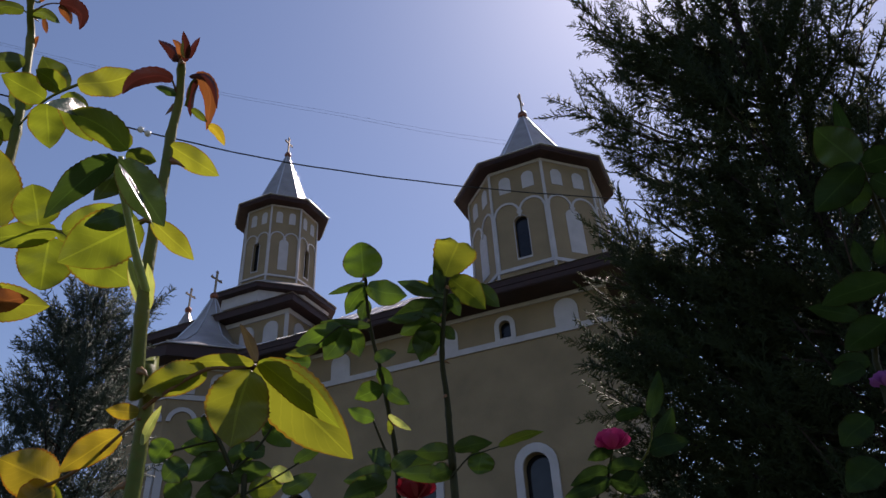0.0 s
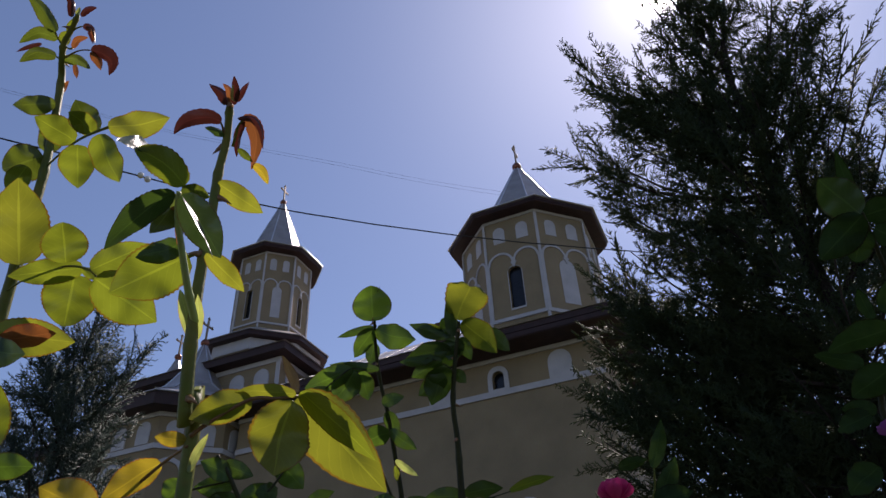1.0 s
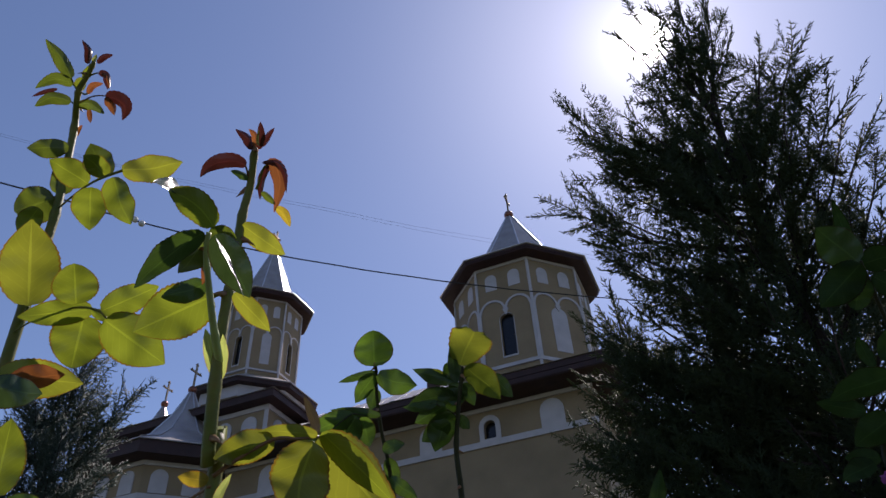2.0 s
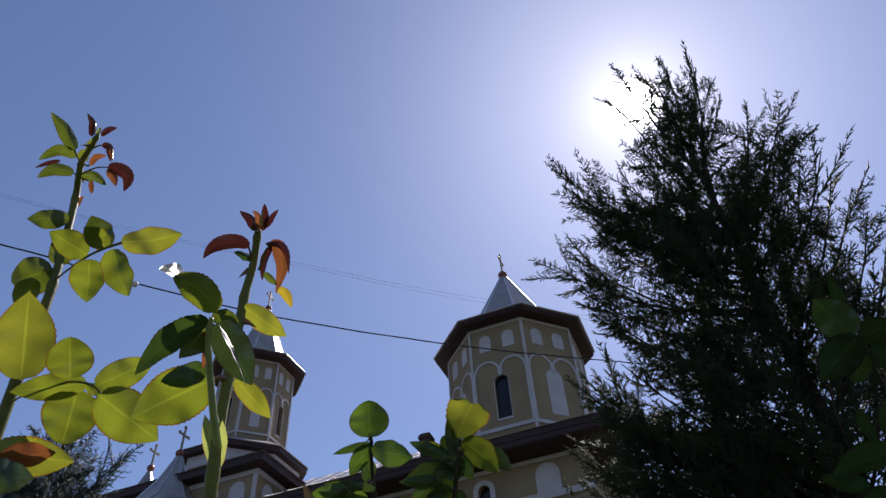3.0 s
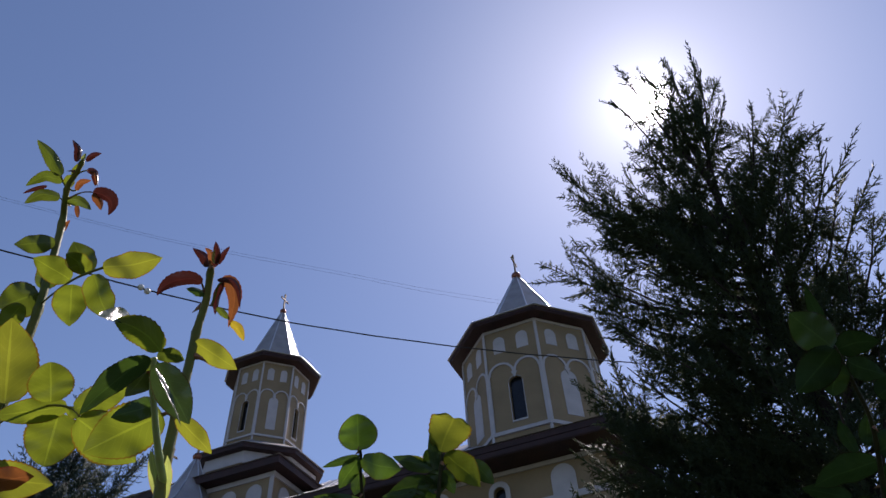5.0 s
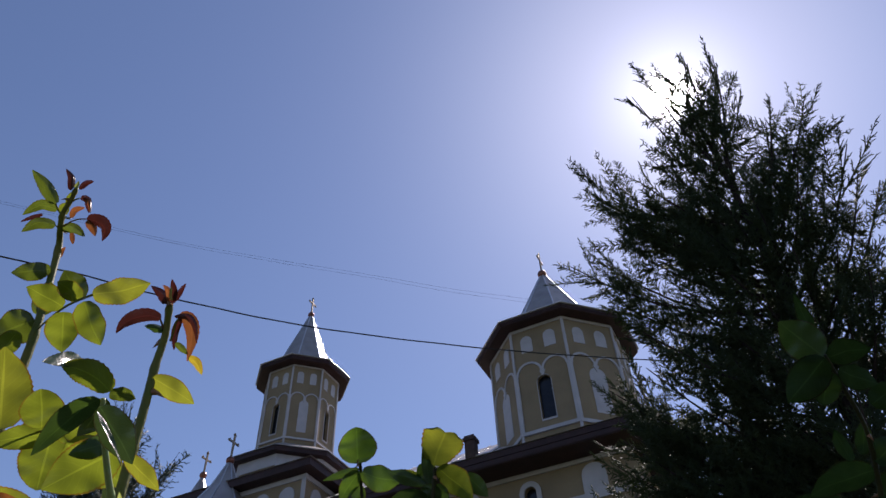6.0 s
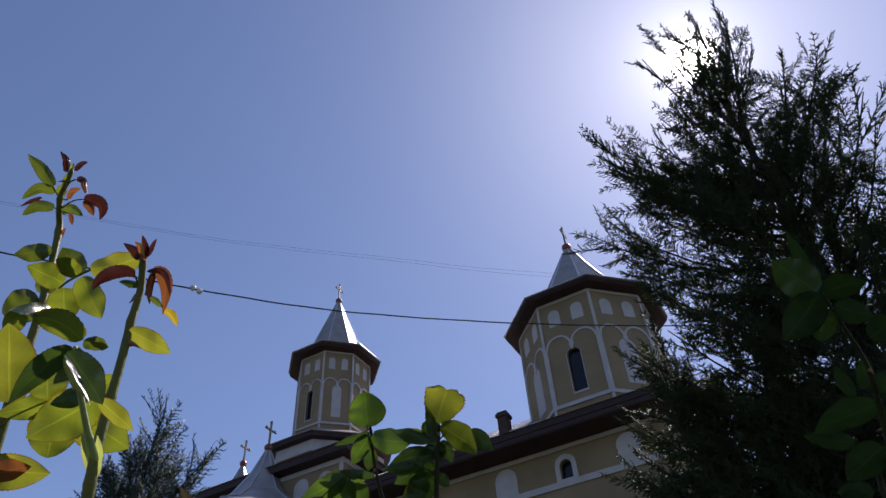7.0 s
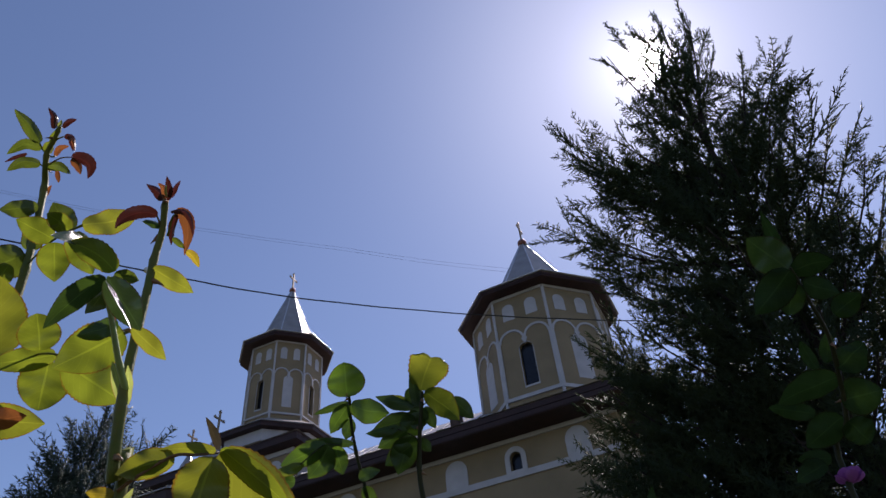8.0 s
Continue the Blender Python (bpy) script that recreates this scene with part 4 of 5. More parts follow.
stem(bush_a, 'petiole', [(-0.388, 0.496, 1.446), (-0.371, 0.473, 1.444)], 0.0010, 0.0008, cane_green, 0)
bush_b = rose_bush("young rose shoot with dark red new leaves")
stem(bush_b, 'cane', [(-0.126, 0.248, 1.384), (-0.128, 0.251, 1.379), (-0.130, 0.260, 1.364), (-0.133, 0.265, 1.344), (-0.134, 0.269, 1.320), (-0.135, 0.272, 1.290), (-0.135, 0.274, 1.263), (-0.135, 0.279, 1.239), (-0.135, 0.286, 1.215), (-0.134, 0.297, 1.181), (-0.142, 0.321, 0.590), (-0.154, 0.357, 0.000)], 0.0038, 0.0018, cane_green, 8)
blade(bush_b, [(-0.1281, 0.2470, 1.3769), (-0.1300, 0.2429, 1.3810), (-0.1366, 0.2392, 1.3851)], 0.0069, leaf_red, 0.45, 20)
blade(bush_b, [(-0.1265, 0.2462, 1.3776), (-0.1264, 0.2418, 1.3820), (-0.1294, 0.2391, 1.3848)], 0.0044, leaf_orange, 0.50, 0)
blade(bush_b, [(-0.1247, 0.2469, 1.3767), (-0.1228, 0.2404, 1.3803), (-0.1221, 0.2338, 1.3841)], 0.0053, leaf_red, 0.50, -20)
blade(bush_b, [(-0.1228, 0.2458, 1.3777), (-0.1198, 0.2420, 1.3813), (-0.1154, 0.2386, 1.3846)], 0.0041, leaf_red, 0.50, -25)
blade(bush_b, [(-0.1234, 0.2456, 1.3780), (-0.1242, 0.2424, 1.3791), (-0.1232, 0.2375, 1.3818)], 0.0028, leaf_pale, 0.40, 35)
stem(bush_b, 'petiole', [(-0.1310, 0.2576, 1.3664), (-0.1314, 0.2556, 1.3684), (-0.1324, 0.2532, 1.3709)], 0.0007, 0.0005, cane_red, 0)
blade(bush_b, [(-0.1319, 0.2534, 1.3707), (-0.1370, 0.2495, 1.3706), (-0.1447, 0.2480, 1.3683), (-0.1501, 0.2479, 1.3645), (-0.1537, 0.2493, 1.3590)], 0.0098, leaf_red, 0.50, -15)
blade(bush_b, [(-0.1301, 0.2580, 1.3660), (-0.1339, 0.2531, 1.3654), (-0.1385, 0.2497, 1.3635)], 0.0066, leaf_dark, 0.60, 35)
stem(bush_b, 'petiole', [(-0.1271, 0.2624, 1.3614), (-0.1251, 0.2589, 1.3648), (-0.1228, 0.2544, 1.3691), (-0.1196, 0.2524, 1.3710)], 0.0008, 0.0005, cane_green, 0)
blade(bush_b, [(-0.1212, 0.2524, 1.3711), (-0.1159, 0.2539, 1.3693), (-0.1140, 0.2604, 1.3627), (-0.1181, 0.2712, 1.3522)], 0.0100, leaf_orange, 0.35, 10)
blade(bush_b, [(-0.1222, 0.2492, 1.3687), (-0.1141, 0.2493, 1.3681), (-0.1103, 0.2531, 1.3641), (-0.1099, 0.2608, 1.3565)], 0.0046, leaf_red, 0.50, -20)
blade(bush_b, [(-0.1196, 0.2531, 1.3703), (-0.1236, 0.2589, 1.3648), (-0.1254, 0.2664, 1.3574)], 0.0053, leaf_red, 0.50, -20)
blade(bush_b, [(-0.1242, 0.2633, 1.3604), (-0.1207, 0.2657, 1.3578), (-0.1171, 0.2682, 1.3551)], 0.0044, leaf_mid, 0.40, 0)
blade(bush_b, [(-0.1169, 0.2693, 1.3540), (-0.1125, 0.2722, 1.3508), (-0.1097, 0.2768, 1.3461)], 0.0062, leaf_olive, 0.40, 20)
leaf(bush_b, (-0.132, 0.264, 1.337), (-0.111, 0.279, 1.328), 0.0123, 50, leaf_yellow, 0.20, 0.20)
stem(bush_b, 'petiole', [(-0.134, 0.274, 1.260), (-0.135, 0.261, 1.270), (-0.136, 0.248, 1.283), (-0.136, 0.236, 1.293), (-0.134, 0.228, 1.300)], 0.0020, 0.0011, cane_pale, 0)
blade(bush_b, [(-0.1330, 0.2304, 1.3054), (-0.1365, 0.2199, 1.3066), (-0.1411, 0.2113, 1.3060), (-0.1458, 0.2043, 1.3038)], 0.0149, leaf_young, 0.25, -8)
blade(bush_b, [(-0.1389, 0.2370, 1.2992), (-0.1410, 0.2506, 1.2998), (-0.1466, 0.2658, 1.2991)], 0.0062, leaf_orange, 0.40, 15)
leaf(bush_b, (-0.136, 0.228, 1.300), (-0.164, 0.235, 1.275), 0.0130, -15, leaf_dark, 0.25, 0.20)
leaf(bush_b, (-0.137, 0.236, 1.305), (-0.150, 0.243, 1.289), 0.0122, -51, leaf_mid, 0.20, 0.20)
leaf(bush_b, (-0.125, 0.213, 1.285), (-0.112, 0.233, 1.266), 0.0155, 39, leaf_gloss, 0.10, 0.35)
leaf(bush_b, (-0.138, 0.238, 1.309), (-0.126, 0.243, 1.309), 0.0090, 25, leaf_mid, 0.20, 0.20)
leaf(bush_b, (-0.123, 0.244, 1.277), (-0.108, 0.258, 1.265), 0.0096, 39, leaf_yellow, 0.10, 0.20)
leaf(bush_b, (-0.135, 0.278, 1.253), (-0.140, 0.264, 1.272), 0.0067, -36, leaf_pale, 0.10, 0.20)
leaf(bush_b, (-0.133, 0.277, 1.252), (-0.132, 0.266, 1.270), 0.0053, 11, leaf_pale, 0.10, 0.20)
blade(bush_b, [(-0.1475, 0.2202, 1.3179), (-0.1454, 0.2060, 1.3081), (-0.1470, 0.1925, 1.2972)], 0.0082, leaf_gloss, 0.04, -149)
# Added sliver along the glossy leaf's left rim, turned sunward to make its glint.
leaf(bush_b, (-0.123, 0.209, 1.280), (-0.112, 0.225, 1.260), 0.0034, -69, leaf_gloss, 0.05, 0.05)
leaf(bush_b, (-0.143, 0.273, 1.298), (-0.177, 0.272, 1.277), 0.0272, -50, leaf_young, 0.12, 0.20)
# Dark leaf piece added in place of the shadow on the leaf above.
leaf(bush_b, (-0.145, 0.267, 1.301), (-0.165, 0.265, 1.292), 0.0125, -75, leaf_dark, 0.12, 0.20)
stem(bush_b, 'petiole', [(-0.134, 0.271, 1.296), (-0.139, 0.272, 1.298), (-0.143, 0.273, 1.297)], 0.0012, 0.0009, cane_green, 0)
stem(bush_b, 'petiole', [(-0.133, 0.290, 1.211), (-0.123, 0.290, 1.219), (-0.108, 0.291, 1.228), (-0.099, 0.298, 1.231), (-0.090, 0.305, 1.235)], 0.0010, 0.0007, cane_red, 0)
leaf(bush_b, (-0.108, 0.292, 1.228), (-0.131, 0.280, 1.215), 0.0152, -62, leaf_yellow, 0.15, 0.22)
leaf(bush_b, (-0.090, 0.301, 1.234), (-0.115, 0.287, 1.230), 0.0075, -45, leaf_yellow, 0.15, 0.22)
leaf(bush_b, (-0.093, 0.305, 1.233), (-0.098, 0.305, 1.197), 0.0298, -60, leaf_yellow, 0.15, 0.22)
leaf(bush_b, (-0.090, 0.307, 1.236), (-0.052, 0.361, 1.205), 0.0312, 50, leaf_yellow, 0.15, 0.22)
leaf(bush_b, (-0.089, 0.305, 1.237), (-0.056, 0.342, 1.215), 0.0135, 42, leaf_young, 0.15, 0.22)
leaf(bush_b, (-0.091, 0.308, 1.238), (-0.098, 0.299, 1.254), 0.0052, -27, leaf_dry, 0.15, 0.22)
leaf(bush_b, (-0.110, 0.293, 1.228), (-0.132, 0.287, 1.221), 0.0081, -70, leaf_green, 0.15, 0.22)
stem(bush_b, 'petiole', [(-0.134, 0.291, 1.207), (-0.154, 0.318, 1.210), (-0.180, 0.342, 1.204), (-0.197, 0.346, 1.197), (-0.216, 0.348, 1.192)], 0.0010, 0.0007, cane_red, 0)
leaf(bush_b, (-0.160, 0.331, 1.215), (-0.183, 0.325, 1.196), 0.0146, -52, leaf_olive, 0.15, 0.20)
leaf(bush_b, (-0.195, 0.347, 1.197), (-0.217, 0.331, 1.206), 0.0236, -75, leaf_olive, 0.15, 0.20)
leaf(bush_b, (-0.197, 0.347, 1.196), (-0.208, 0.343, 1.184), 0.0170, -92, leaf_olive, 0.15, 0.20)
leaf(bush_b, (-0.192, 0.350, 1.191), (-0.202, 0.346, 1.186), 0.0197, -76, leaf_young, 0.15, 0.20)
leaf(bush_b, (-0.135, 0.292, 1.210), (-0.147, 0.286, 1.210), 0.0071, -71, leaf_olive, 0.15, 0.20)
leaf(bush_b, (-0.132, 0.293, 1.196), (-0.125, 0.290, 1.212), 0.0045, 22, leaf_pale, 0.15, 0.20)
stem(bush_a, 'petiole', [(-0.351, 0.441, 1.359), (-0.371, 0.457, 1.365), (-0.403, 0.499, 1.370)], 0.0013, 0.0009, cane_green, 0)
leaf(bush_b, (-0.351, 0.440, 1.359), (-0.301, 0.468, 1.365), 0.0295, 63, leaf_yellow, 0.15, 0.20)
leaf(bush_b, (-0.341, 0.439, 1.351), (-0.308, 0.452, 1.364), 0.0189, 44, leaf_orange, 0.15, 0.20)
leaf(bush_b, (-0.271, 0.320, 1.279), (-0.248, 0.334, 1.281), 0.0192, 81, leaf_gloss, 0.15, 0.20)
leaf(bush_b, (-0.258, 0.341, 1.227), (-0.255, 0.327, 1.263), 0.0218, -20, leaf_young, 0.15, 0.20)
leaf(bush_b, (-0.246, 0.328, 1.216), (-0.227, 0.338, 1.219), 0.0135, 66, leaf_green, 0.15, 0.20)
bush_c = rose_bush("thin dark rose shoot ending in one round leaf")
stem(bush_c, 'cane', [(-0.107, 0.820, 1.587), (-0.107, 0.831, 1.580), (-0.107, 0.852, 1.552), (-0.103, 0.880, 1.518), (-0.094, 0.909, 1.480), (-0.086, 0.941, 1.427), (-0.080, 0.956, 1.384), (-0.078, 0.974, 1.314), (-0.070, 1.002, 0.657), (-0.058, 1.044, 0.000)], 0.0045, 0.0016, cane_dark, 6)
stem(bush_c, 'cane', [(-0.085, 0.961, 1.363), (-0.095, 0.942, 1.389), (-0.107, 0.920, 1.419)], 0.0022, 0.0016, cane_dark, 0)
leaf(bush_c, (-0.108, 0.814, 1.577), (-0.109, 0.789, 1.618), 0.0532, -7, leaf_green, 0.18, 0.20)
leaf(bush_c, (-0.105, 0.829, 1.572), (-0.052, 0.841, 1.561), 0.0372, 83, leaf_green, 0.18, 0.20)
leaf(bush_c, (-0.108, 0.827, 1.576), (-0.157, 0.827, 1.562), 0.0108, -57, leaf_dark, 0.18, 0.20)
leaf(bush_c, (-0.108, 0.828, 1.573), (-0.135, 0.843, 1.539), 0.0251, -30, leaf_green, 0.18, 0.20)
leaf(bush_c, (-0.109, 0.846, 1.562), (-0.116, 0.859, 1.536), 0.0203, -27, leaf_dark, 0.18, 0.20)
leaf(bush_c, (-0.129, 0.807, 1.501), (-0.157, 0.819, 1.464), 0.0360, -66, leaf_green, 0.18, 0.20)
leaf(bush_c, (-0.122, 0.808, 1.500), (-0.113, 0.825, 1.468), 0.0249, 24, leaf_green, 0.18, 0.20)
leaf(bush_c, (-0.133, 0.805, 1.503), (-0.191, 0.805, 1.479), 0.0292, -68, leaf_green, 0.18, 0.20)
leaf(bush_c, (-0.160, 0.802, 1.476), (-0.201, 0.798, 1.465), 0.0150, -85, leaf_young, 0.18, 0.20)
leaf(bush_c, (-0.100, 0.828, 1.512), (-0.164, 0.816, 1.516), 0.0134, -59, leaf_dark, 0.18, 0.20)
leaf(bush_c, (-0.171, 0.808, 1.458), (-0.206, 0.800, 1.457), 0.0254, -86, leaf_green, 0.18, 0.20)
leaf(bush_c, (-0.101, 0.883, 1.488), (-0.071, 0.882, 1.497), 0.0200, 92, leaf_dark, 0.18, 0.20)
leaf(bush_c, (-0.091, 0.899, 1.453), (-0.129, 0.899, 1.441), 0.0298, -42, leaf_green, 0.18, 0.20)
leaf(bush_c, (-0.091, 0.897, 1.457), (-0.056, 0.909, 1.433), 0.0211, 86, leaf_green, 0.18, 0.20)
leaf(bush_c, (-0.086, 0.921, 1.424), (-0.056, 0.930, 1.404), 0.0103, 79, leaf_pale, 0.18, 0.20)
leaf(bush_c, (-0.104, 0.911, 1.416), (-0.138, 0.902, 1.429), 0.0206, -83, leaf_green, 0.18, 0.20)
leaf(bush_c, (-0.086, 0.923, 1.417), (-0.085, 0.930, 1.398), 0.0082, -9, leaf_young, 0.18, 0.20)
leaf(bush_c, (-0.083, 0.923, 1.351), (-0.144, 0.919, 1.339), 0.0296, -87, leaf_dark, 0.18, 0.20)
leaf(bush_c, (-0.082, 0.923, 1.351), (-0.046, 0.920, 1.372), 0.0244, 96, leaf_dark, 0.18, 0.20)
leaf(bush_c, (-0.088, 0.916, 1.335), (-0.144, 0.914, 1.314), 0.0346, -57, leaf_dark, 0.18, 0.20)
leaf(bush_c, (-0.078, 0.934, 1.351), (-0.025, 0.933, 1.364), 0.0248, 73, leaf_dark, 0.18, 0.20)
leaf(bush_c, (-0.085, 0.930, 1.362), (-0.114, 0.923, 1.376), 0.0249, -98, leaf_dark, 0.18, 0.20)
leaf(bush_c, (-0.096, 0.901, 1.485), (-0.083, 0.917, 1.450), 0.0209, 25, leaf_dark, 0.18, 0.20)
stem(bush_c, 'petiole', [(-0.104, 0.877, 1.525), (-0.114, 0.845, 1.519), (-0.126, 0.815, 1.507), (-0.137, 0.805, 1.502), (-0.164, 0.801, 1.476)], 0.0009, 0.0006, cane_dark, 0)
stem(bush_c, 'petiole', [(-0.101, 0.796, 1.612), (-0.097, 0.793, 1.618)], 0.0004, 0.0002, cane_dark, 0)
stem(bush_c, 'petiole', [(-0.109, 0.816, 1.576), (-0.108, 0.812, 1.582)], 0.0009, 0.0009, cane_red, 0)
bush_d = rose_bush("rose shoot topped by one bright backlit leaf")
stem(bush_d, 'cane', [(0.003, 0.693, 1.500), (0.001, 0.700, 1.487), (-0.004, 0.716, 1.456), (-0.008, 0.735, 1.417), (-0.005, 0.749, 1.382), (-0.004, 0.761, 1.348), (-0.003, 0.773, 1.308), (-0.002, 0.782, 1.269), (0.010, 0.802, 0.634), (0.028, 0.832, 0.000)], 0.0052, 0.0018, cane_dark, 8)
blade(bush_d, [(0.0009, 0.7002, 1.5064), (0.0076, 0.6825, 1.5157), (0.0154, 0.6677, 1.5240), (0.0190, 0.6631, 1.5313)], 0.0511, leaf_yellow, 0.12, 0, 0.08)
leaf(bush_d, (0.006, 0.689, 1.497), (0.044, 0.706, 1.464), 0.0322, 29, leaf_young, 0.18, 0.20)
leaf(bush_d, (-0.005, 0.706, 1.486), (-0.009, 0.684, 1.525), 0.0129, -8, leaf_dark, 0.18, 0.20)
leaf(bush_d, (-0.001, 0.709, 1.492), (-0.054, 0.700, 1.503), 0.0193, -85, leaf_dark, 0.18, 0.20)
leaf(bush_d, (-0.013, 0.712, 1.497), (-0.049, 0.708, 1.501), 0.0139, -35, leaf_young, 0.18, 0.20)
leaf(bush_d, (-0.012, 0.708, 1.450), (-0.032, 0.725, 1.413), 0.0332, -20, leaf_green, 0.18, 0.20)
leaf(bush_d, (-0.018, 0.704, 1.457), (-0.053, 0.711, 1.441), 0.0215, -57, leaf_green, 0.18, 0.20)
leaf(bush_d, (-0.027, 0.702, 1.461), (-0.066, 0.702, 1.456), 0.0135, -88, leaf_green, 0.18, 0.20)
leaf(bush_d, (-0.007, 0.708, 1.472), (-0.059, 0.710, 1.464), 0.0231, -38, leaf_dark, 0.18, 0.20)
leaf(bush_d, (-0.002, 0.705, 1.479), (-0.025, 0.718, 1.452), 0.0282, -45, leaf_green, 0.18, 0.20)
leaf(bush_d, (0.038, 0.723, 1.505), (0.062, 0.735, 1.481), 0.0199, 51, leaf_dark, 0.18, 0.20)
leaf(bush_d, (-0.006, 0.719, 1.451), (0.008, 0.725, 1.438), 0.0142, 45, leaf_dark, 0.18, 0.20)
leaf(bush_d, (0.000, 0.708, 1.494), (-0.017, 0.700, 1.508), 0.0247, -57, leaf_green, 0.18, 0.20)
leaf(bush_d, (0.001, 0.702, 1.484), (-0.010, 0.713, 1.462), 0.0256, -38, leaf_dark, 0.18, 0.20)
leaf(bush_d, (0.004, 0.702, 1.484), (0.015, 0.714, 1.461), 0.0154, 36, leaf_green, 0.18, 0.20)
leaf(bush_d, (-0.014, 0.712, 1.441), (-0.046, 0.720, 1.423), 0.0229, -52, leaf_green, 0.18, 0.20)
leaf(bush_d, (-0.001, 0.768, 1.325), (-0.043, 0.766, 1.325), 0.0205, -69, leaf_dark, 0.18, 0.20)
leaf(bush_d, (-0.001, 0.767, 1.327), (0.042, 0.765, 1.331), 0.0190, 49, leaf_dark, 0.18, 0.20)
leaf(bush_d, (0.029, 0.758, 1.320), (0.023, 0.764, 1.298), 0.0312, -60, leaf_green, 0.18, 0.20)
leaf(bush_d, (0.048, 0.766, 1.327), (0.098, 0.757, 1.338), 0.0124, 45, leaf_young, 0.18, 0.20)
leaf(bush_d, (-0.004, 0.773, 1.308), (-0.029, 0.774, 1.300), 0.0196, -59, leaf_dark, 0.18, 0.20)
leaf(bush_d, (-0.002, 0.793, 1.307), (-0.066, 0.790, 1.311), 0.0197, -74, leaf_dark, 0.18, 0.20)
stem(bush_d, 'petiole', [(-0.005, 0.775, 1.299), (0.015, 0.765, 1.317), (0.031, 0.758, 1.320), (0.050, 0.765, 1.327)], 0.0010, 0.0006, cane_dark, 0)
stem(bush_d, 'petiole', [(-0.005, 0.722, 1.445), (-0.010, 0.713, 1.452), (-0.029, 0.703, 1.459)], 0.0010, 0.0006, cane_dark, 0)
stem(bush_d, 'petiole', [(0.001, 0.702, 1.484), (0.018, 0.704, 1.500), (0.040, 0.723, 1.506)], 0.0008, 0.0005, cane_dark, 0)
bush_e = rose_bush("shaded rose bush with broad dark green leaves")
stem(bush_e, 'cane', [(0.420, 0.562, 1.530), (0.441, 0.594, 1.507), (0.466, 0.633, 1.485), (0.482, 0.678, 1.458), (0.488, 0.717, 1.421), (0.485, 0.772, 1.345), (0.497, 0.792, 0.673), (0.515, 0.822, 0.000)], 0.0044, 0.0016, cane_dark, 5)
leaf(bush_e, (0.416, 0.560, 1.527), (0.381, 0.548, 1.566), 0.0409, -34, leaf_dark, 0.18, 0.20)
# From here the leaves carry the tree's shade as a darker green.
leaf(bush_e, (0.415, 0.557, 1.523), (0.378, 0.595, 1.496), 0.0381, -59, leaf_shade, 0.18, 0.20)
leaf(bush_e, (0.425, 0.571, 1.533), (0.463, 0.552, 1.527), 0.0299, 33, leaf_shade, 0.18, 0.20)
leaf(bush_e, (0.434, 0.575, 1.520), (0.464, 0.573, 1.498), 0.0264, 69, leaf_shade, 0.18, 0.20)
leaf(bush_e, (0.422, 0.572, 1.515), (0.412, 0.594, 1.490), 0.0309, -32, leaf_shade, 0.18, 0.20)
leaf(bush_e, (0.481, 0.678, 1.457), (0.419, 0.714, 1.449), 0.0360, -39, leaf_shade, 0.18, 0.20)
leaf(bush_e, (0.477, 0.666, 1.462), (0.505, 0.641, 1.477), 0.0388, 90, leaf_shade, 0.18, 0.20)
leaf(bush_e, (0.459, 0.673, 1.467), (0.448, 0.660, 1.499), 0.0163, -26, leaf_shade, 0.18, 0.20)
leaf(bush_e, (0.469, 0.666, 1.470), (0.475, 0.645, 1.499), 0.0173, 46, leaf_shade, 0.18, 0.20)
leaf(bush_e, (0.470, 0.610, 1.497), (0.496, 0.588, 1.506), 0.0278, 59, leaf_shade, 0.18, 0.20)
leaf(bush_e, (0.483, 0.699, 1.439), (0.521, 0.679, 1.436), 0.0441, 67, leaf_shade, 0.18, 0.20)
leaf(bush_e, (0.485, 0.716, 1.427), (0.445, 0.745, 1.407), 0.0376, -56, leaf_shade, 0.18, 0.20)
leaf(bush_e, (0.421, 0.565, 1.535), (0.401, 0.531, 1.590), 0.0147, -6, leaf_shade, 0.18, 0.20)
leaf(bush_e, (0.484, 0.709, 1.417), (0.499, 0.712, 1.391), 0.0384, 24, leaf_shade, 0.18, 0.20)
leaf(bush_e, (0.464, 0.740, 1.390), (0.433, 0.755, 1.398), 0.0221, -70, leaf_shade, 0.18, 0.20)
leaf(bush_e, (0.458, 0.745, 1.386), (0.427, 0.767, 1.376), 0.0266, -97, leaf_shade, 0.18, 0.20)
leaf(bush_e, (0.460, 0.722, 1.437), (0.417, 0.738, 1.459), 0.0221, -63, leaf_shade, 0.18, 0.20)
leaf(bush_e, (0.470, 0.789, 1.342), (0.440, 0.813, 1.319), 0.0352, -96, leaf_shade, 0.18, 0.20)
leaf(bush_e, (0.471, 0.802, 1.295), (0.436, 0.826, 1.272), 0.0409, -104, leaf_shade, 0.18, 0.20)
flower(bush_e, (0.489, 0.766, 1.378), 0.0334, petal_mauve)
flower(bush_c, (-0.053, 0.950, 1.335), 0.0564, petal_red)
bush_f = rose_bush("low rose bush with a bright pink bloom beside the conifer")
stem(bush_f, 'cane', [(0.316, 1.409, 1.505), (0.302, 1.448, 1.450), (0.276, 1.506, 1.344), (0.288, 1.526, 0.672), (0.306, 1.556, 0.000)], 0.0050, 0.0020, cane_dark, 0)
flower(bush_f, (0.316, 1.406, 1.518), 0.0744, petal_pink)
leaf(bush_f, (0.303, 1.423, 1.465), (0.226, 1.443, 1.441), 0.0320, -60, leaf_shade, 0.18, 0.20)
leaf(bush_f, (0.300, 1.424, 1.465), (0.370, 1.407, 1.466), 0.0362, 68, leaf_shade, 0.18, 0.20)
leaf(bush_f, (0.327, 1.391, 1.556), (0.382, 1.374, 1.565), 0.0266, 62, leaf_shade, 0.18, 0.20)
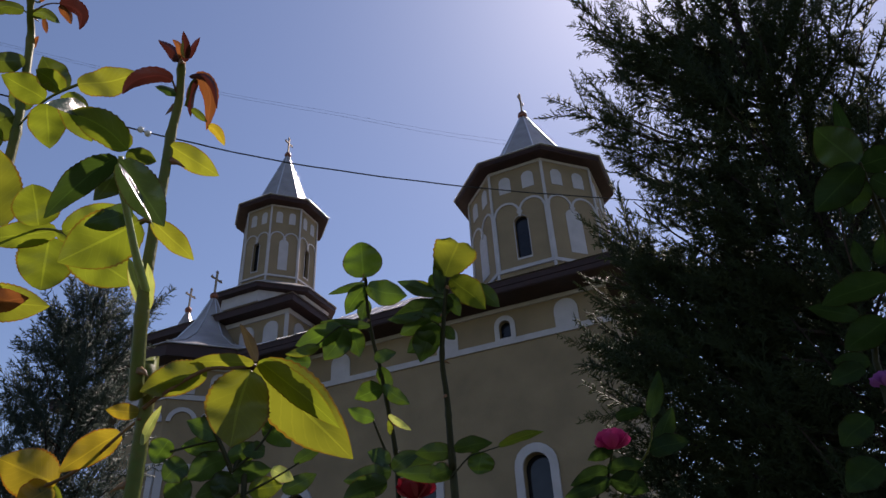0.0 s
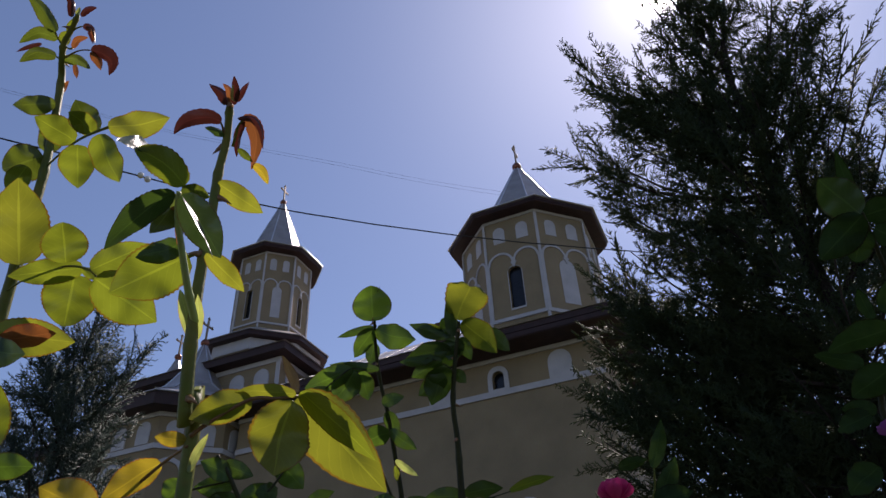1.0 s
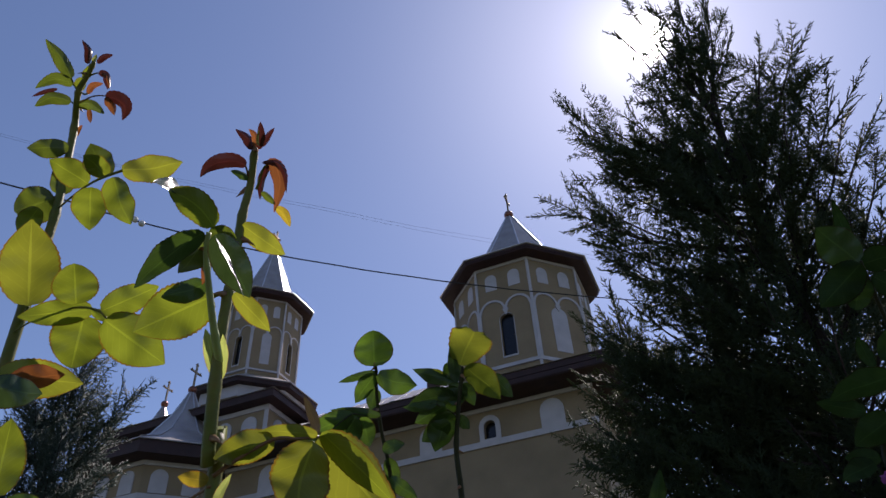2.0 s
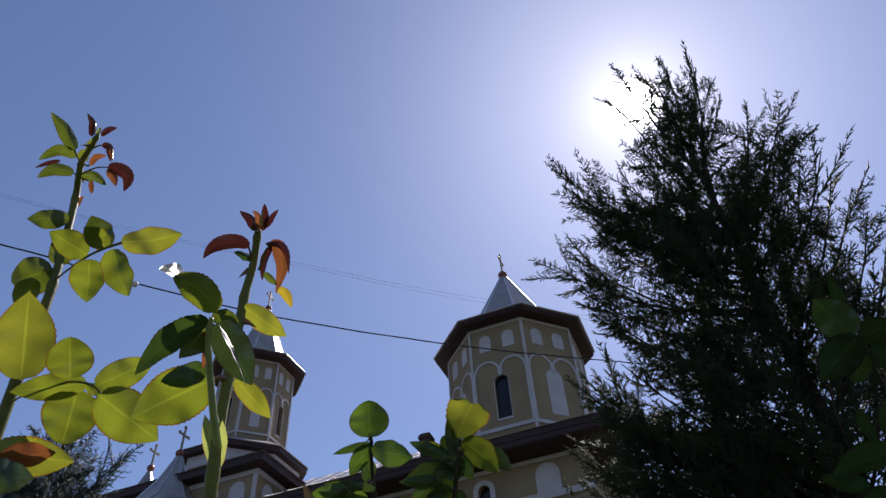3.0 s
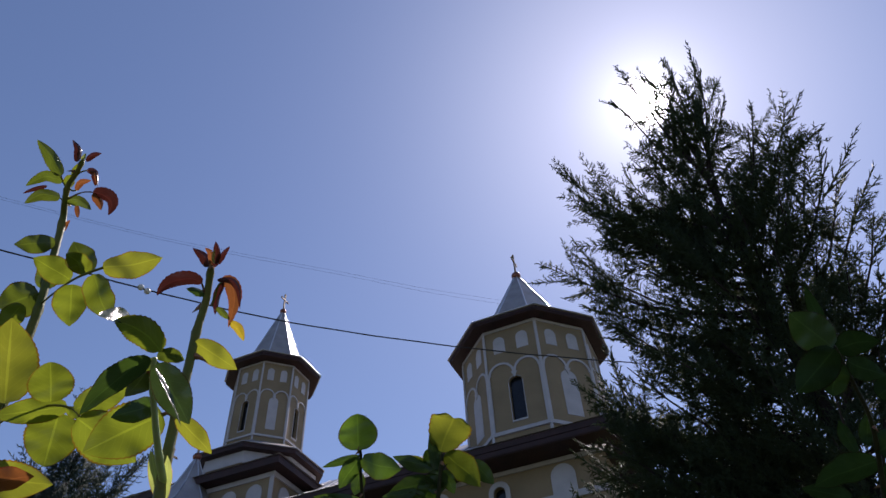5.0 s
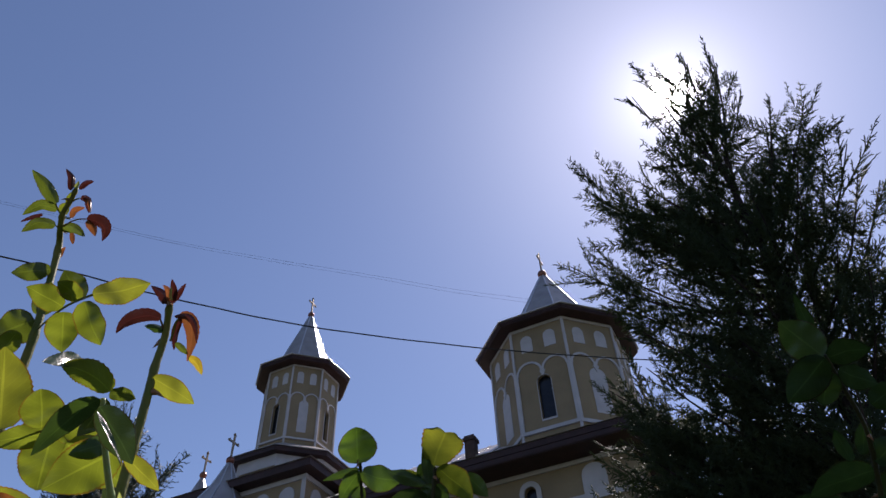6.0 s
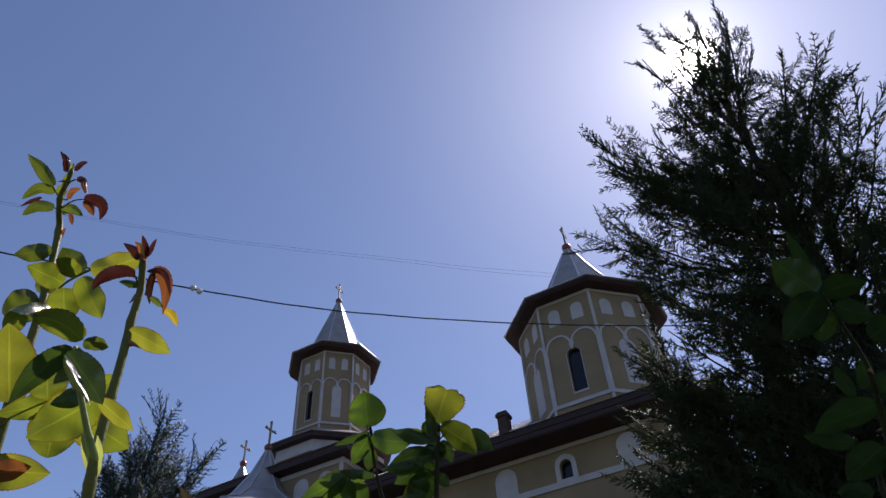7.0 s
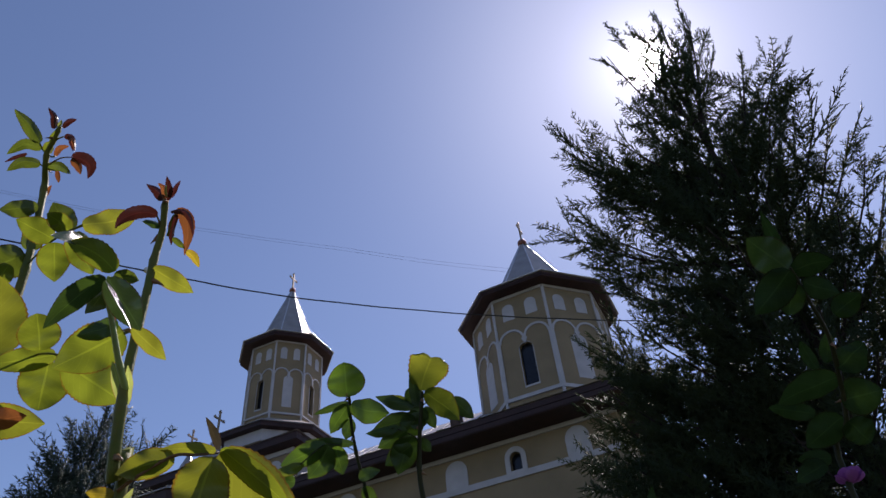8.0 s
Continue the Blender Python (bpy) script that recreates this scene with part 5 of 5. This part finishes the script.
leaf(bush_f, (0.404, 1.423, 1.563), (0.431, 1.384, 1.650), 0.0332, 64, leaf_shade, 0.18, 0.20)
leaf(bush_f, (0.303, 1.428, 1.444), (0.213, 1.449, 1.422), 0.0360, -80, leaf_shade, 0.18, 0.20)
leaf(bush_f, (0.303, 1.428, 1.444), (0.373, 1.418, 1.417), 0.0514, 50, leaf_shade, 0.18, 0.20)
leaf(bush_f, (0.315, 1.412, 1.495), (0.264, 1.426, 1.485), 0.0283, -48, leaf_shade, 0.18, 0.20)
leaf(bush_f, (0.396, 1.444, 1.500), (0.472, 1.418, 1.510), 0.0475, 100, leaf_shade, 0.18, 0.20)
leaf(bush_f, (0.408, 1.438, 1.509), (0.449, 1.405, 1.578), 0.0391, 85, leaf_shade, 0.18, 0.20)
stem(bush_f, 'cane', [(0.276, 1.506, 1.344), (0.344, 1.472, 1.442), (0.397, 1.441, 1.510), (0.406, 1.423, 1.562)], 0.0030, 0.0016, cane_green, 0)
bush_g = rose_bush("low leafy rose bush in half shade")
stem(bush_g, 'cane', [(-0.234, 0.639, 1.335), (-0.222, 0.650, 1.316), (-0.209, 0.663, 1.287), (-0.198, 0.674, 1.256), (-0.186, 0.694, 0.628), (-0.168, 0.724, 0.000)], 0.0037, 0.0016, cane_dark, 0)
leaf(bush_g, (-0.222, 0.650, 1.316), (-0.248, 0.636, 1.329), 0.0205, -92, leaf_green, 0.18, 0.20)
leaf(bush_g, (-0.219, 0.652, 1.311), (-0.252, 0.642, 1.307), 0.0210, -86, leaf_green, 0.18, 0.20)
leaf(bush_g, (-0.214, 0.658, 1.299), (-0.246, 0.652, 1.279), 0.0278, -50, leaf_dark, 0.18, 0.20)
leaf(bush_g, (-0.213, 0.658, 1.298), (-0.180, 0.665, 1.310), 0.0197, 64, leaf_green, 0.18, 0.20)
leaf(bush_g, (-0.180, 0.657, 1.332), (-0.157, 0.671, 1.310), 0.0255, 58, leaf_green, 0.18, 0.20)
leaf(bush_g, (-0.169, 0.658, 1.338), (-0.180, 0.661, 1.323), 0.0154, -40, leaf_young, 0.18, 0.20)
leaf(bush_g, (-0.208, 0.664, 1.285), (-0.223, 0.664, 1.265), 0.0265, -67, leaf_dark, 0.18, 0.20)
leaf(bush_g, (-0.208, 0.665, 1.282), (-0.174, 0.672, 1.290), 0.0219, 51, leaf_dark, 0.18, 0.20)
leaf(bush_g, (-0.204, 0.668, 1.275), (-0.239, 0.659, 1.265), 0.0235, -61, leaf_dark, 0.18, 0.20)
leaf(bush_g, (-0.194, 0.672, 1.271), (-0.164, 0.679, 1.276), 0.0208, 69, leaf_young, 0.18, 0.20)
leaf(bush_g, (-0.229, 0.643, 1.328), (-0.202, 0.655, 1.319), 0.0173, 75, leaf_dark, 0.18, 0.20)
leaf(bush_g, (-0.262, 0.637, 1.312), (-0.274, 0.638, 1.292), 0.0237, -41, leaf_green, 0.18, 0.20)
leaf(bush_g, (-0.174, 0.672, 1.290), (-0.154, 0.680, 1.281), 0.0150, 79, leaf_pale, 0.18, 0.20)
leaf(bush_g, (-0.164, 0.680, 1.271), (-0.133, 0.683, 1.286), 0.0174, 82, leaf_dark, 0.18, 0.20)
leaf(bush_g, (-0.194, 0.673, 1.266), (-0.208, 0.672, 1.254), 0.0173, -71, leaf_young, 0.18, 0.20)
leaf(bush_g, (-0.247, 0.648, 1.293), (-0.265, 0.645, 1.278), 0.0270, -95, leaf_dark, 0.18, 0.20)
leaf(bush_g, (-0.260, 0.647, 1.278), (-0.245, 0.658, 1.260), 0.0255, 62, leaf_dark, 0.18, 0.20)
leaf(bush_g, (-0.154, 0.676, 1.296), (-0.128, 0.677, 1.308), 0.0135, 46, leaf_dark, 0.18, 0.20)
leaf(bush_g, (-0.180, 0.666, 1.305), (-0.200, 0.661, 1.305), 0.0183, -98, leaf_green, 0.18, 0.20)
stem(bush_g, 'petiole', [(-0.209, 0.663, 1.287), (-0.190, 0.664, 1.305), (-0.175, 0.661, 1.325), (-0.168, 0.658, 1.340)], 0.0015, 0.0008, cane_dark, 0)
stem(bush_g, 'petiole', [(-0.222, 0.651, 1.314), (-0.243, 0.645, 1.308), (-0.261, 0.640, 1.302)], 0.0012, 0.0008, cane_dark, 0)
stem(bush_g, 'petiole', [(-0.201, 0.671, 1.266), (-0.174, 0.675, 1.281), (-0.149, 0.677, 1.296)], 0.0012, 0.0008, cane_dark, 0)
